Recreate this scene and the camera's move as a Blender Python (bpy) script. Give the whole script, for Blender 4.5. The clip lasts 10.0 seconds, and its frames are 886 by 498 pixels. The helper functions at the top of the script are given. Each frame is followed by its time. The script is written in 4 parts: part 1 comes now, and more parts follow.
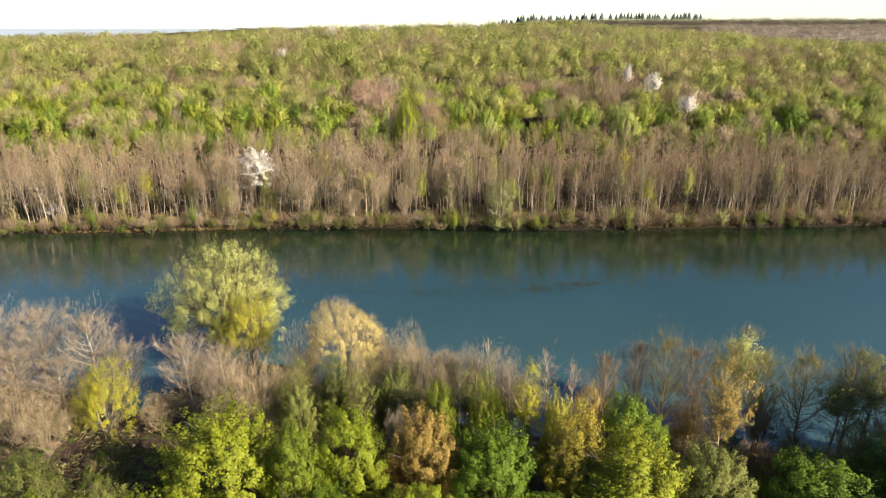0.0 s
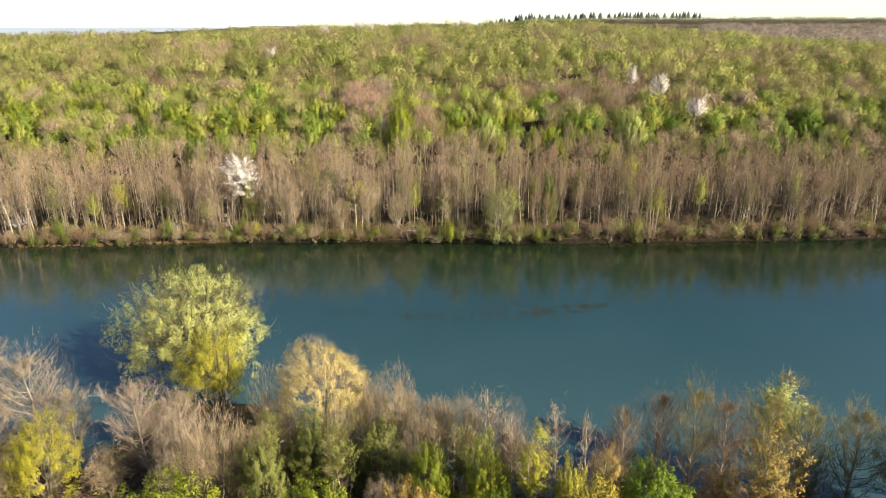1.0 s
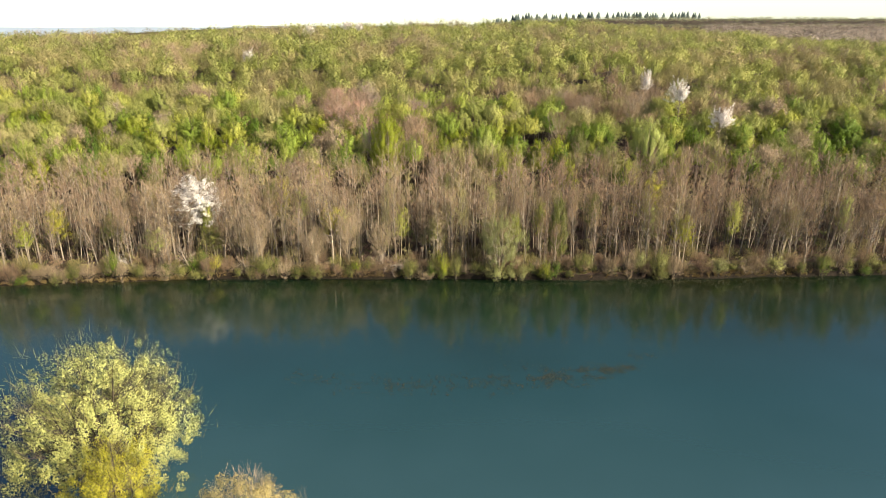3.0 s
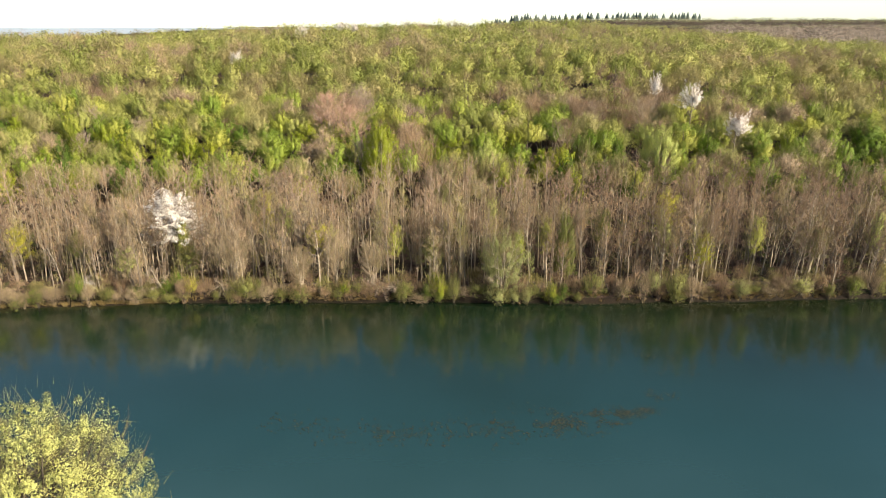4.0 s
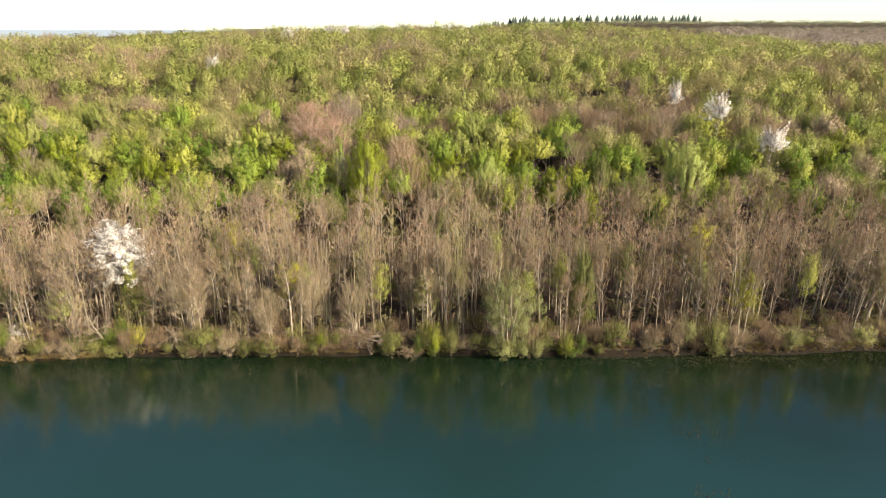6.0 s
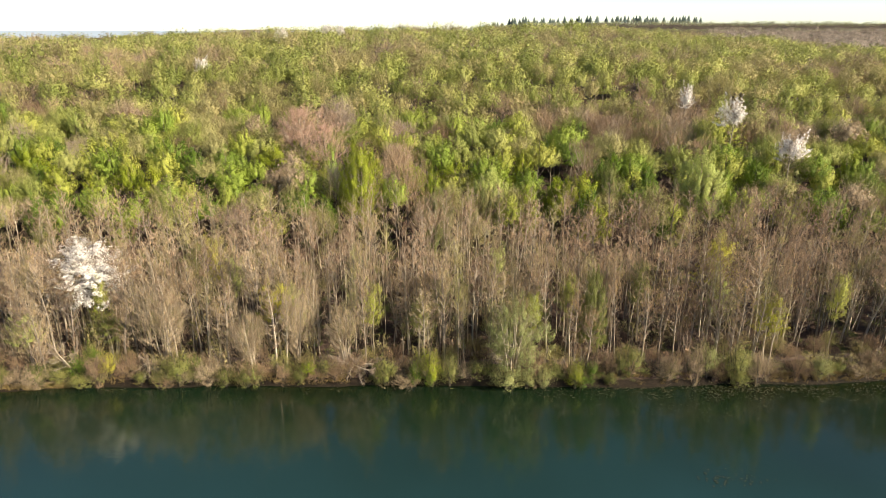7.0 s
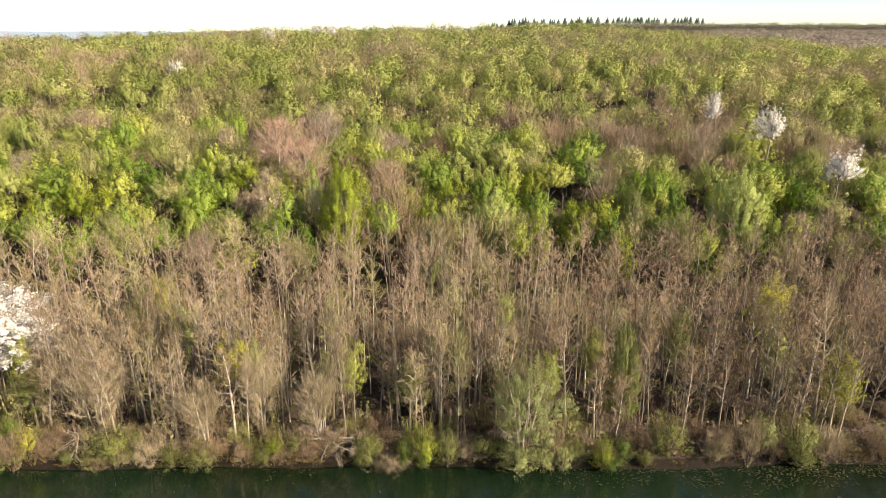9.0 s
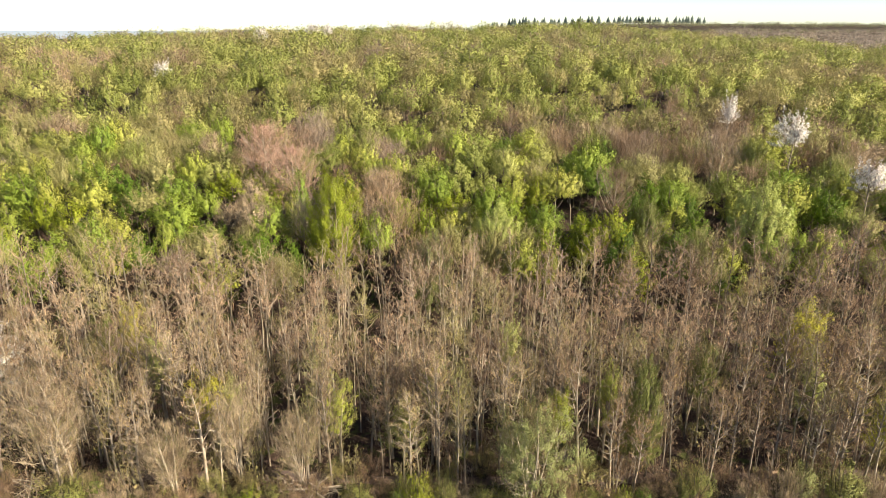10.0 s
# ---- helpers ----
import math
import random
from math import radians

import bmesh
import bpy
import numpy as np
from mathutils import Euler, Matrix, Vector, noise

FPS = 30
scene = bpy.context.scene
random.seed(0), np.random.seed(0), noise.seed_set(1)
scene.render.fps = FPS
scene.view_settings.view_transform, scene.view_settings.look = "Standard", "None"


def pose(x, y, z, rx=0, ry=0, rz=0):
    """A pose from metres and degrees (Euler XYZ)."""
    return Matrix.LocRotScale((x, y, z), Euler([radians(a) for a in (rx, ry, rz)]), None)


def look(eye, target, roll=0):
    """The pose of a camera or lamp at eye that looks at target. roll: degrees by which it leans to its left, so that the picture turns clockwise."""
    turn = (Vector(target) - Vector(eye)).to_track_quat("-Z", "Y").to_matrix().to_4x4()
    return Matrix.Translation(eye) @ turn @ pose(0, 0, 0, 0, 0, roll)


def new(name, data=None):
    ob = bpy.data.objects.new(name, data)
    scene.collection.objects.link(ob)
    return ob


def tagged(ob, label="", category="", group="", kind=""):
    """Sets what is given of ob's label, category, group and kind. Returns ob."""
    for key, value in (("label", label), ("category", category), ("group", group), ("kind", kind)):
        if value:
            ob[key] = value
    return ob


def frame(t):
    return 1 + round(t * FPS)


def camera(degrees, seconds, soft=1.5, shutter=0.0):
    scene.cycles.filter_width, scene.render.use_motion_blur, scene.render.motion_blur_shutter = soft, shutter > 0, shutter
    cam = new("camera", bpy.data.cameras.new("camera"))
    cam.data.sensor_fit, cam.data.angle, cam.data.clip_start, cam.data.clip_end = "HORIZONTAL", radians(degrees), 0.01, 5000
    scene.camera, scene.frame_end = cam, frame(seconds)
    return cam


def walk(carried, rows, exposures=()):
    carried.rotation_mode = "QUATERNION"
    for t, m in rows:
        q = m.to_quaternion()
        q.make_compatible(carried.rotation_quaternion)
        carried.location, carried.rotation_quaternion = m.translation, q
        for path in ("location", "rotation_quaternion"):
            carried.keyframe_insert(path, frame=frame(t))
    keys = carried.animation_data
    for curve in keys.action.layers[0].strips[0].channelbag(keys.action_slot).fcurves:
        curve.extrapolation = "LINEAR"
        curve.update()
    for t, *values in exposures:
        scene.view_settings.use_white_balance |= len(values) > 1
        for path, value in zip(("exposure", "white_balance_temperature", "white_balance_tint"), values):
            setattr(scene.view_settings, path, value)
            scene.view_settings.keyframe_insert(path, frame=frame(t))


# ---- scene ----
cam = camera(68.3, 10.0, soft=0.5)
# seconds, x, y, z, yaw, pitch and roll in degrees
ROWS = [
    (0.0, 8.691, -9.551, 56.039, 2.008, -19.668, -0.089),
    (0.5, 8.843, -3.128, 55.926, 1.904, -19.721, -0.074),
    (1.0, 8.966, 3.160, 55.813, 1.806, -19.756, -0.060),
    (1.5, 9.063, 9.508, 55.700, 1.713, -19.774, -0.045),
    (2.0, 9.136, 15.980, 55.587, 1.626, -19.777, -0.030),
    (2.5, 9.189, 22.544, 55.474, 1.543, -19.767, -0.016),
    (3.0, 9.223, 29.118, 55.362, 1.465, -19.746, -0.001),
    (3.5, 9.240, 35.600, 55.250, 1.392, -19.716, 0.013),
    (4.0, 9.244, 41.889, 55.138, 1.324, -19.680, 0.028),
    (4.5, 9.237, 47.907, 55.026, 1.261, -19.638, 0.043),
    (5.0, 9.221, 53.613, 54.915, 1.203, -19.593, 0.057),
    (5.5, 9.198, 59.005, 54.803, 1.150, -19.546, 0.072),
    (6.0, 9.171, 64.124, 54.692, 1.102, -19.501, 0.086),
    (6.5, 9.143, 69.050, 54.581, 1.059, -19.457, 0.101),
    (7.0, 9.116, 73.883, 54.470, 1.020, -19.419, 0.115),
    (7.5, 9.091, 78.731, 54.360, 0.987, -19.387, 0.130),
    (8.0, 9.073, 83.683, 54.249, 0.958, -19.363, 0.145),
    (8.5, 9.063, 88.779, 54.139, 0.934, -19.350, 0.159),
    (9.0, 9.063, 93.972, 54.029, 0.914, -19.349, 0.174),
    (9.5, 9.076, 99.087, 53.919, 0.900, -19.362, 0.188),
    (10.0, 9.105, 103.769, 53.810, 0.890, -19.391, 0.203),
]


def aim(x, y, z, yaw, pitch, roll):
    a, p = radians(yaw), radians(pitch)
    return look((x, y, z), (x - math.sin(a) * math.cos(p), y + math.cos(a) * math.cos(p), z + math.sin(p)), roll)


walk(cam, [(row[0], aim(*row[1:])) for row in ROWS])

# ---- light ----
SUN_ELEVATION, SUN_AZIMUTH = radians(29), radians(119)  # azimuth from +y towards +x
world = bpy.data.worlds.new("sky")
scene.world = world
world.use_nodes = True
sky = world.node_tree.nodes.new("ShaderNodeTexSky")
sky.sky_type, sky.sun_disc = "NISHITA", False
sky.sun_elevation, sky.sun_rotation = SUN_ELEVATION, SUN_AZIMUTH
sky.air_density, sky.dust_density, sky.ozone_density = 1.0, 0.08, 1.4
sky.altitude = 3000
world.node_tree.links.new(sky.outputs[0], world.node_tree.nodes["Background"].inputs[0])
world.node_tree.nodes["Background"].inputs[1].default_value = 0.064
sun_data = bpy.data.lights.new("sun", "SUN")
sun_data.energy, sun_data.angle, sun_data.color = 5.0, radians(0.6), (1.0, 0.87, 0.68)
sun = new("sun", sun_data)
to_sun = Vector((math.sin(SUN_AZIMUTH) * math.cos(SUN_ELEVATION), math.cos(SUN_AZIMUTH) * math.cos(SUN_ELEVATION), math.sin(SUN_ELEVATION)))
sun.matrix_world = look(to_sun * 300, (0, 0, 0))
scene.view_settings.exposure = 1.36


# ---- materials ----
def nodes_of(name):
    m = bpy.data.materials.new(name)
    m.use_nodes = True
    t = m.node_tree
    t.nodes.clear()
    return m, t, t.nodes.new("ShaderNodeOutputMaterial")


def node(t, kind, **inputs):
    n = t.nodes.new(kind)
    for key, value in inputs.items():
        n.inputs[key.replace("_", " ")].default_value = value
    return n


def ramp(t, source, stops):
    r = t.nodes.new("ShaderNodeValToRGB")
    while len(r.color_ramp.elements) < len(stops):
        r.color_ramp.elements.new(0.5)
    for e, (p, c) in zip(r.color_ramp.elements, stops):
        e.position, e.color = p, (*c, 1)
    t.links.new(source, r.inputs[0])
    return r.outputs[0]


def mixed(t, factor, a, b, mode="MIX"):
    m = t.nodes.new("ShaderNodeMix")
    m.data_type, m.blend_type = "RGBA", mode
    for socket, value in ((m.inputs[0], factor), (m.inputs[6], a), (m.inputs[7], b)):
        if isinstance(value, bpy.types.NodeSocket):
            t.links.new(value, socket)
        else:
            socket.default_value = value
    return m.outputs[2]


def leaf_material(name, dark, mid, light, translucent=0.14, joined=False, contrast=0.22):
    """Foliage: its colour drifts from tree to tree and from leaf to leaf, and lets light through."""
    m, t, out = nodes_of(name)
    if joined:
        tree = t.nodes.new("ShaderNodeAttribute")
        tree.attribute_name = "tint"
        per_tree = tree.outputs["Fac"]
    else:
        per_tree = t.nodes.new("ShaderNodeObjectInfo").outputs["Random"]
    base = ramp(t, per_tree, ((0.0, dark), (0.5, mid), (1.0, light)))
    island = t.nodes.new("ShaderNodeNewGeometry").outputs["Random Per Island"]
    grey = ramp(t, island, ((0.0, (1 - contrast,) * 3), (0.55, (1, 1, 1)), (1.0, (1 + 0.8 * contrast, 1 + 0.75 * contrast, 1 + 0.4 * contrast))))
    colour = mixed(t, 1.0, base, grey, "MULTIPLY")
    face = node(t, "ShaderNodeBsdfPrincipled", Roughness=0.6)
    face.inputs["Specular IOR Level"].default_value = 0.25
    t.links.new(colour, face.inputs["Base Color"])
    glow = t.nodes.new("ShaderNodeBsdfTranslucent")
    t.links.new(colour, glow.inputs["Color"])
    mix = node(t, "ShaderNodeMixShader", Fac=translucent)
    t.links.new(face.outputs[0], mix.inputs[1])
    t.links.new(glow.outputs[0], mix.inputs[2])
    t.links.new(mix.outputs[0], out.inputs[0])
    return m


def bark_material(name, dark, light, scale=3.0):
    m, t, out = nodes_of(name)
    where = t.nodes.new("ShaderNodeTexCoord")
    stretch = node(t, "ShaderNodeMapping", Scale=(1.0, 1.0, 0.25))
    t.links.new(where.outputs["Object"], stretch.inputs[0])
    grain = node(t, "ShaderNodeTexNoise", Scale=scale, Detail=5.0, Roughness=0.65)
    t.links.new(stretch.outputs[0], grain.inputs[0])
    base = ramp(t, grain.outputs[0], ((0.3, dark), (0.7, light)))
    island = t.nodes.new("ShaderNodeNewGeometry").outputs["Random Per Island"]
    vary = ramp(t, island, ((0.0, (0.6, 0.6, 0.6)), (1.0, (1.25, 1.2, 1.15))))
    face = node(t, "ShaderNodeBsdfPrincipled", Roughness=0.85)
    face.inputs["Specular IOR Level"].default_value = 0.2
    t.links.new(mixed(t, 1.0, base, vary, "MULTIPLY"), face.inputs["Base Color"])
    bump = node(t, "ShaderNodeBump", Strength=0.4, Distance=0.05)
    t.links.new(grain.outputs[0], bump.inputs["Height"])
    t.links.new(bump.outputs[0], face.inputs["Normal"])
    t.links.new(face.outputs[0], out.inputs[0])
    return m


def ground_material():
    """Leaf litter, damp earth and patches of grass; the muddy water's edge is darkened for bush shade."""
    m, t, out = nodes_of("forest_floor")
    where = t.nodes.new("ShaderNodeTexCoord").outputs["Object"]
    fine = node(t, "ShaderNodeTexNoise", Scale=2.2, Detail=8.0, Roughness=0.75)
    broad = node(t, "ShaderNodeTexNoise", Scale=0.11, Detail=4.0, Roughness=0.6)
    mid = node(t, "ShaderNodeTexNoise", Scale=0.5, Detail=3.0, Roughness=0.6)
    for n in (fine, broad, mid):
        t.links.new(where, n.inputs["Vector"])
    litter = ramp(t, fine.outputs[0], ((0.3, (0.018, 0.012, 0.009)), (0.5, (0.055, 0.037, 0.028)), (0.72, (0.17, 0.115, 0.086))))
    grass = ramp(t, fine.outputs[0], ((0.3, (0.035, 0.045, 0.012)), (0.7, (0.11, 0.13, 0.035))))
    mask = ramp(t, mid.outputs[0], ((0.52, (0, 0, 0)), (0.64, (1, 1, 1))))
    colour = mixed(t, mask, litter, grass)
    stain = ramp(t, broad.outputs[0], ((0.35, (0.7, 0.68, 0.66)), (0.65, (1.15, 1.1, 1.08))))
    colour = mixed(t, 1.0, colour, stain, "MULTIPLY")
    height = t.nodes.new("ShaderNodeSeparateXYZ")
    t.links.new(where, height.inputs[0])
    # bank foot darkened beyond wet earth for the shade of overhanging bushes
    low = ramp(t, height.outputs["Z"], ((0.9, (1, 1, 1)), (1.7, (0, 0, 0))))
    mud_and_shade = ramp(t, fine.outputs[0], ((0.35, (0.007, 0.005, 0.003)), (0.65, (0.024, 0.016, 0.009))))
    colour = mixed(t, low, colour, mud_and_shade)
    face = node(t, "ShaderNodeBsdfPrincipled", Roughness=0.9)
    face.inputs["Specular IOR Level"].default_value = 0.2
    t.links.new(colour, face.inputs["Base Color"])
    bump = node(t, "ShaderNodeBump", Strength=0.8, Distance=0.25)
    t.links.new(fine.outputs[0], bump.inputs["Height"])
    t.links.new(bump.outputs[0], face.inputs["Normal"])
    t.links.new(face.outputs[0], out.inputs[0])
    return m


def water_material():
    """Murky green lake water, still, with faint ripples that come and go."""
    m, t, out = nodes_of("lake_water")
    where = t.nodes.new("ShaderNodeTexCoord").outputs["Object"]
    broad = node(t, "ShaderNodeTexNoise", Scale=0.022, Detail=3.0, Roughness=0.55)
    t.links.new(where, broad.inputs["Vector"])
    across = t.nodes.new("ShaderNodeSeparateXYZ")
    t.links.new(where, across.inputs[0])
    silt_and_reflection = node(t, "ShaderNodeMath")
    silt_and_reflection.operation = "MULTIPLY_ADD"
    silt_and_reflection.inputs[1].default_value = 40.0
    t.links.new(broad.outputs[0], silt_and_reflection.inputs[0])
    t.links.new(across.outputs["Y"], silt_and_reflection.inputs[2])
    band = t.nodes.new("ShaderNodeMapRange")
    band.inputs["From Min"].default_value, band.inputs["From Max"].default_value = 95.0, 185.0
    t.links.new(silt_and_reflection.outputs[0], band.inputs[0])
    # stirred water paler near; some sky blue and mirrored tree green put in
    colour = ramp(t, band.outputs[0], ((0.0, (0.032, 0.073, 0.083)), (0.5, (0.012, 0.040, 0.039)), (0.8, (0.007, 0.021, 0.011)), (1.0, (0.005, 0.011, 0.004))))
    stretch = node(t, "ShaderNodeMapping", Scale=(0.6, 1.4, 1.0))
    t.links.new(where, stretch.inputs[0])
    ripple = node(t, "ShaderNodeTexNoise", Scale=1.6, Detail=3.0, Roughness=0.5)
    t.links.new(stretch.outputs[0], ripple.inputs["Vector"])
    bump = node(t, "ShaderNodeBump", Strength=0.1, Distance=0.1)
    t.links.new(ripple.outputs[0], bump.inputs["Height"])
    face = node(t, "ShaderNodeBsdfPrincipled", Roughness=0.085, IOR=1.72)
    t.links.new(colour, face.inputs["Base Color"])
    t.links.new(bump.outputs[0], face.inputs["Normal"])
    t.links.new(face.outputs[0], out.inputs[0])
    return m


BARK_GREY = bark_material("bark_grey", (0.10, 0.085, 0.07), (0.34, 0.29, 0.23))
BARK_PALE = bark_material("bark_pale", (0.20, 0.17, 0.13), (0.55, 0.48, 0.37))
BARK_DARK = bark_material("bark_dark", (0.03, 0.026, 0.022), (0.12, 0.10, 0.08))
TWIG_BROWN = leaf_material("twig_brown", (0.19, 0.124, 0.08), (0.27, 0.18, 0.115), (0.36, 0.25, 0.158), 0.1, contrast=0.5)
TWIG_PINK = leaf_material("twig_pink", (0.26, 0.20, 0.152), (0.32, 0.247, 0.187), (0.37, 0.29, 0.222), 0.1, contrast=0.5)
# umber holds the dimmer light of the far bank's right side in its colour
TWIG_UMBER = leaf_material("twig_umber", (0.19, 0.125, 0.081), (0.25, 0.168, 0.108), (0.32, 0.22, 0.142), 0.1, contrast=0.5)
TWIG_TAN = leaf_material("twig_tan", (0.30, 0.225, 0.145), (0.36, 0.275, 0.178), (0.42, 0.325, 0.215), 0.1, contrast=0.5)
TWIG_ROSE = leaf_material("twig_rose", (0.44, 0.27, 0.2), (0.5, 0.31, 0.23), (0.52, 0.35, 0.27), 0.1, contrast=0.5)
TWIG_OLIVE = leaf_material("twig_olive", (0.21, 0.17, 0.07), (0.27, 0.23, 0.09), (0.30, 0.28, 0.10), 0.15, contrast=0.5)
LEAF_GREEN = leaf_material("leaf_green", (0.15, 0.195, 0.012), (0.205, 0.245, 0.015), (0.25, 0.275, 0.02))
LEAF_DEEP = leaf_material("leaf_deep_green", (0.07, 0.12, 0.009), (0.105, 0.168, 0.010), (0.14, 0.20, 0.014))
LEAF_YELLOW = leaf_material("leaf_yellow", (0.30, 0.30, 0.025), (0.37, 0.345, 0.03), (0.41, 0.38, 0.05))
LEAF_WILLOW = leaf_material("leaf_willow", (0.34, 0.38, 0.10), (0.39, 0.42, 0.12), (0.44, 0.445, 0.14))
LEAF_SAGE = leaf_material("leaf_sage", (0.20, 0.215, 0.075), (0.24, 0.255, 0.09), (0.28, 0.29, 0.105))
LEAF_GOLD = leaf_material("leaf_gold", (0.46, 0.36, 0.12), (0.50, 0.40, 0.14), (0.55, 0.44, 0.16))
LEAF_OCHRE = leaf_material("leaf_ochre", (0.28, 0.19, 0.05), (0.34, 0.24, 0.06), (0.38, 0.27, 0.07))
LEAF_FRESH = leaf_material("leaf_fresh", (0.16, 0.235, 0.03), (0.235, 0.30, 0.04), (0.31, 0.35, 0.06))
LEAF_LIME = leaf_material("leaf_lime", (0.30, 0.33, 0.05), (0.35, 0.365, 0.065), (0.40, 0.40, 0.085))
LEAF_HILL = leaf_material("leaf_hillside", (0.20, 0.228, 0.05), (0.28, 0.30, 0.075), (0.36, 0.365, 0.105))
TWIG_OLIVE_LEAF = leaf_material("leaf_budding", (0.24, 0.22, 0.085), (0.31, 0.285, 0.11), (0.37, 0.335, 0.14))
LEAF_MUSTARD = leaf_material("leaf_mustard", (0.30, 0.25, 0.035), (0.35, 0.29, 0.04), (0.39, 0.32, 0.05))
LEAF_OLIVE = leaf_material("leaf_olive", (0.12, 0.13, 0.03), (0.17, 0.185, 0.045), (0.22, 0.225, 0.06))
FLOWER_WHITE = leaf_material("blossom_white", (0.74, 0.69, 0.66), (0.78, 0.73, 0.70), (0.8, 0.76, 0.72), 0.3, contrast=0.4)
WOOD_GREEN = leaf_material("woods_green", (0.19, 0.22, 0.05), (0.30, 0.32, 0.08), (0.40, 0.395, 0.12), 0.25, True, 0.06)
WOOD_FRESH = leaf_material("woods_fresh", (0.13, 0.19, 0.026), (0.24, 0.30, 0.036), (0.36, 0.385, 0.065), 0.25, True, 0.06)
WOOD_OLIVE = leaf_material("woods_olive", (0.22, 0.19, 0.08), (0.32, 0.28, 0.11), (0.39, 0.335, 0.145), 0.25, True, 0.06)
WOOD_BROWN = leaf_material("woods_brown", (0.215, 0.14, 0.092), (0.33, 0.226, 0.147), (0.45, 0.32, 0.21), 0.1, True, 0.5)
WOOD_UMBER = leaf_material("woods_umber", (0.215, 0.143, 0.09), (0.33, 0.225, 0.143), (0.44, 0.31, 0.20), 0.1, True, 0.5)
# far woods: the pallor of distant air is put into these colours
WOOD_HAZY = leaf_material("woods_hazed_brown", (0.36, 0.295, 0.235), (0.43, 0.35, 0.28), (0.50, 0.41, 0.325), 0.1, True, 0.06)
WOOD_FAR_HAZY = leaf_material("woods_hazed_green", (0.26, 0.29, 0.15), (0.32, 0.345, 0.17), (0.38, 0.39, 0.21), 0.3, True, 0.12)
# needles greyed and lightened to carry the haze of their distance
CONIFER = leaf_material("conifer_needles_hazed", (0.075, 0.10, 0.092), (0.09, 0.12, 0.108), (0.11, 0.14, 0.12), 0.05)
GROUND = ground_material()
WATER = water_material()

# ---- land and lake ----
FAR_SHORE = ((-4000, 153), (-160, 153), (-118, 155), (-78, 158), (-50, 161.6), (-20, 163.3), (20, 163.6), (40, 164.2), (66, 165.5), (97, 168), (125, 171), (4000, 173))
NEAR_SHORE = ((-4000, 80), (-64, 80), (-50, 77), (-44, 71), (-40, 72), (-34, 88), (-22, 88), (-12, 80), (0, 75), (12, 70), (30, 68), (60, 66), (4000, 66))
SLOPE = ((-4000, 1.6), (0.0, 0.0), (0.25, 0.5), (0.7, 1.25), (8, 1.8), (28, 4.0), (42, 9.0), (66, 16.5), (92, 20.5), (128, 28), (175, 33.3), (210, 36), (300, 38.5), (600, 40), (1400, 43), (6000, 44))


def profile(table, v):
    a = np.array(table, float)
    return np.interp(v, a[:, 0], a[:, 1])


def wobble(x, y, scale, seed):
    s = np.sin(x / scale + seed) + np.sin(y / scale * 1.13 + seed * 2.1) + np.sin((x + y) / scale * 0.61 + seed * 0.7) + np.sin((x - 1.7 * y) / scale * 0.37 + seed * 1.3)
    return s / 4


def land(x, y):
    """Height of the ground at x, y (arrays); the lake's bed lies below zero."""
    x, y = np.asarray(x, float), np.asarray(y, float)
    far = profile(FAR_SHORE, x) + 0.7 * wobble(x, 0 * y, 4.0, 1.0)
    near = profile(NEAR_SHORE, x) + 0.8 * wobble(x, 0 * y, 5.0, 2.0)
    d = y - far
    hill = profile(SLOPE, np.maximum(d, 0))
    side = np.clip((d - 90) / 220, 0, 1.4)
    hill = hill - side * (np.clip(-x - 30, 0, 420) * 0.03 + np.clip(x - 70, 0, 190) * 0.075)
    left = np.clip((-x - 0.25 * y - 300) / 2500, 0, 1) * np.clip((y - 500) / 2500, 0, 1)
    hill = hill - left * 110 + np.clip((d - 60) / 100, 0, 1) * 1.4 * wobble(x, y, 17.0, 3.0)
    hill = hill - np.clip((d - 330) / 260, 0, 1) * 16 * np.clip((160 - x) / 160, 0, 1)
    hill = hill - np.clip((d - 405) / 110, 0, 1) * 30 * np.clip((160 - x) / 160, 0, 1)
    hill = hill + 4.5 * np.exp(-((x - 170) / 110) ** 2) * np.clip((d - 250) / 120, 0, 1)
    plateau = np.clip((y - 900) / 600, 0, 1) * np.clip((x + 100) / 400, 0, 1)
    hill = hill * (1 - plateau) + plateau * np.where(y > 1380, 46.0 - np.clip(y - 1620, 0, 3000) * 0.06, 24 + 12 * np.clip((y - 1000) / 380, 0, 1))
    hill = np.where(d > 1, hill + 0.25 * wobble(x, y, 2.3, 5.0) * np.clip(d / 10, 0, 1), hill)
    bank = np.clip((near - y) * 0.5, 0, 1.3) + 0.2 * wobble(x, y, 2.7, 4.0) * np.clip((near - y) / 5, 0, 1)
    flat = np.clip((-x - 42) / 8, 0, 1) * np.clip(1 - d / 6.0, 0, 1)
    hill = hill * (1 - flat) + flat * 0.07 * np.minimum(d, 3)
    depth = -np.minimum(np.minimum(y - near, far - y) * 0.3, 2.5)
    return np.where(d >= 0, hill, np.where(y <= near, bank, depth))


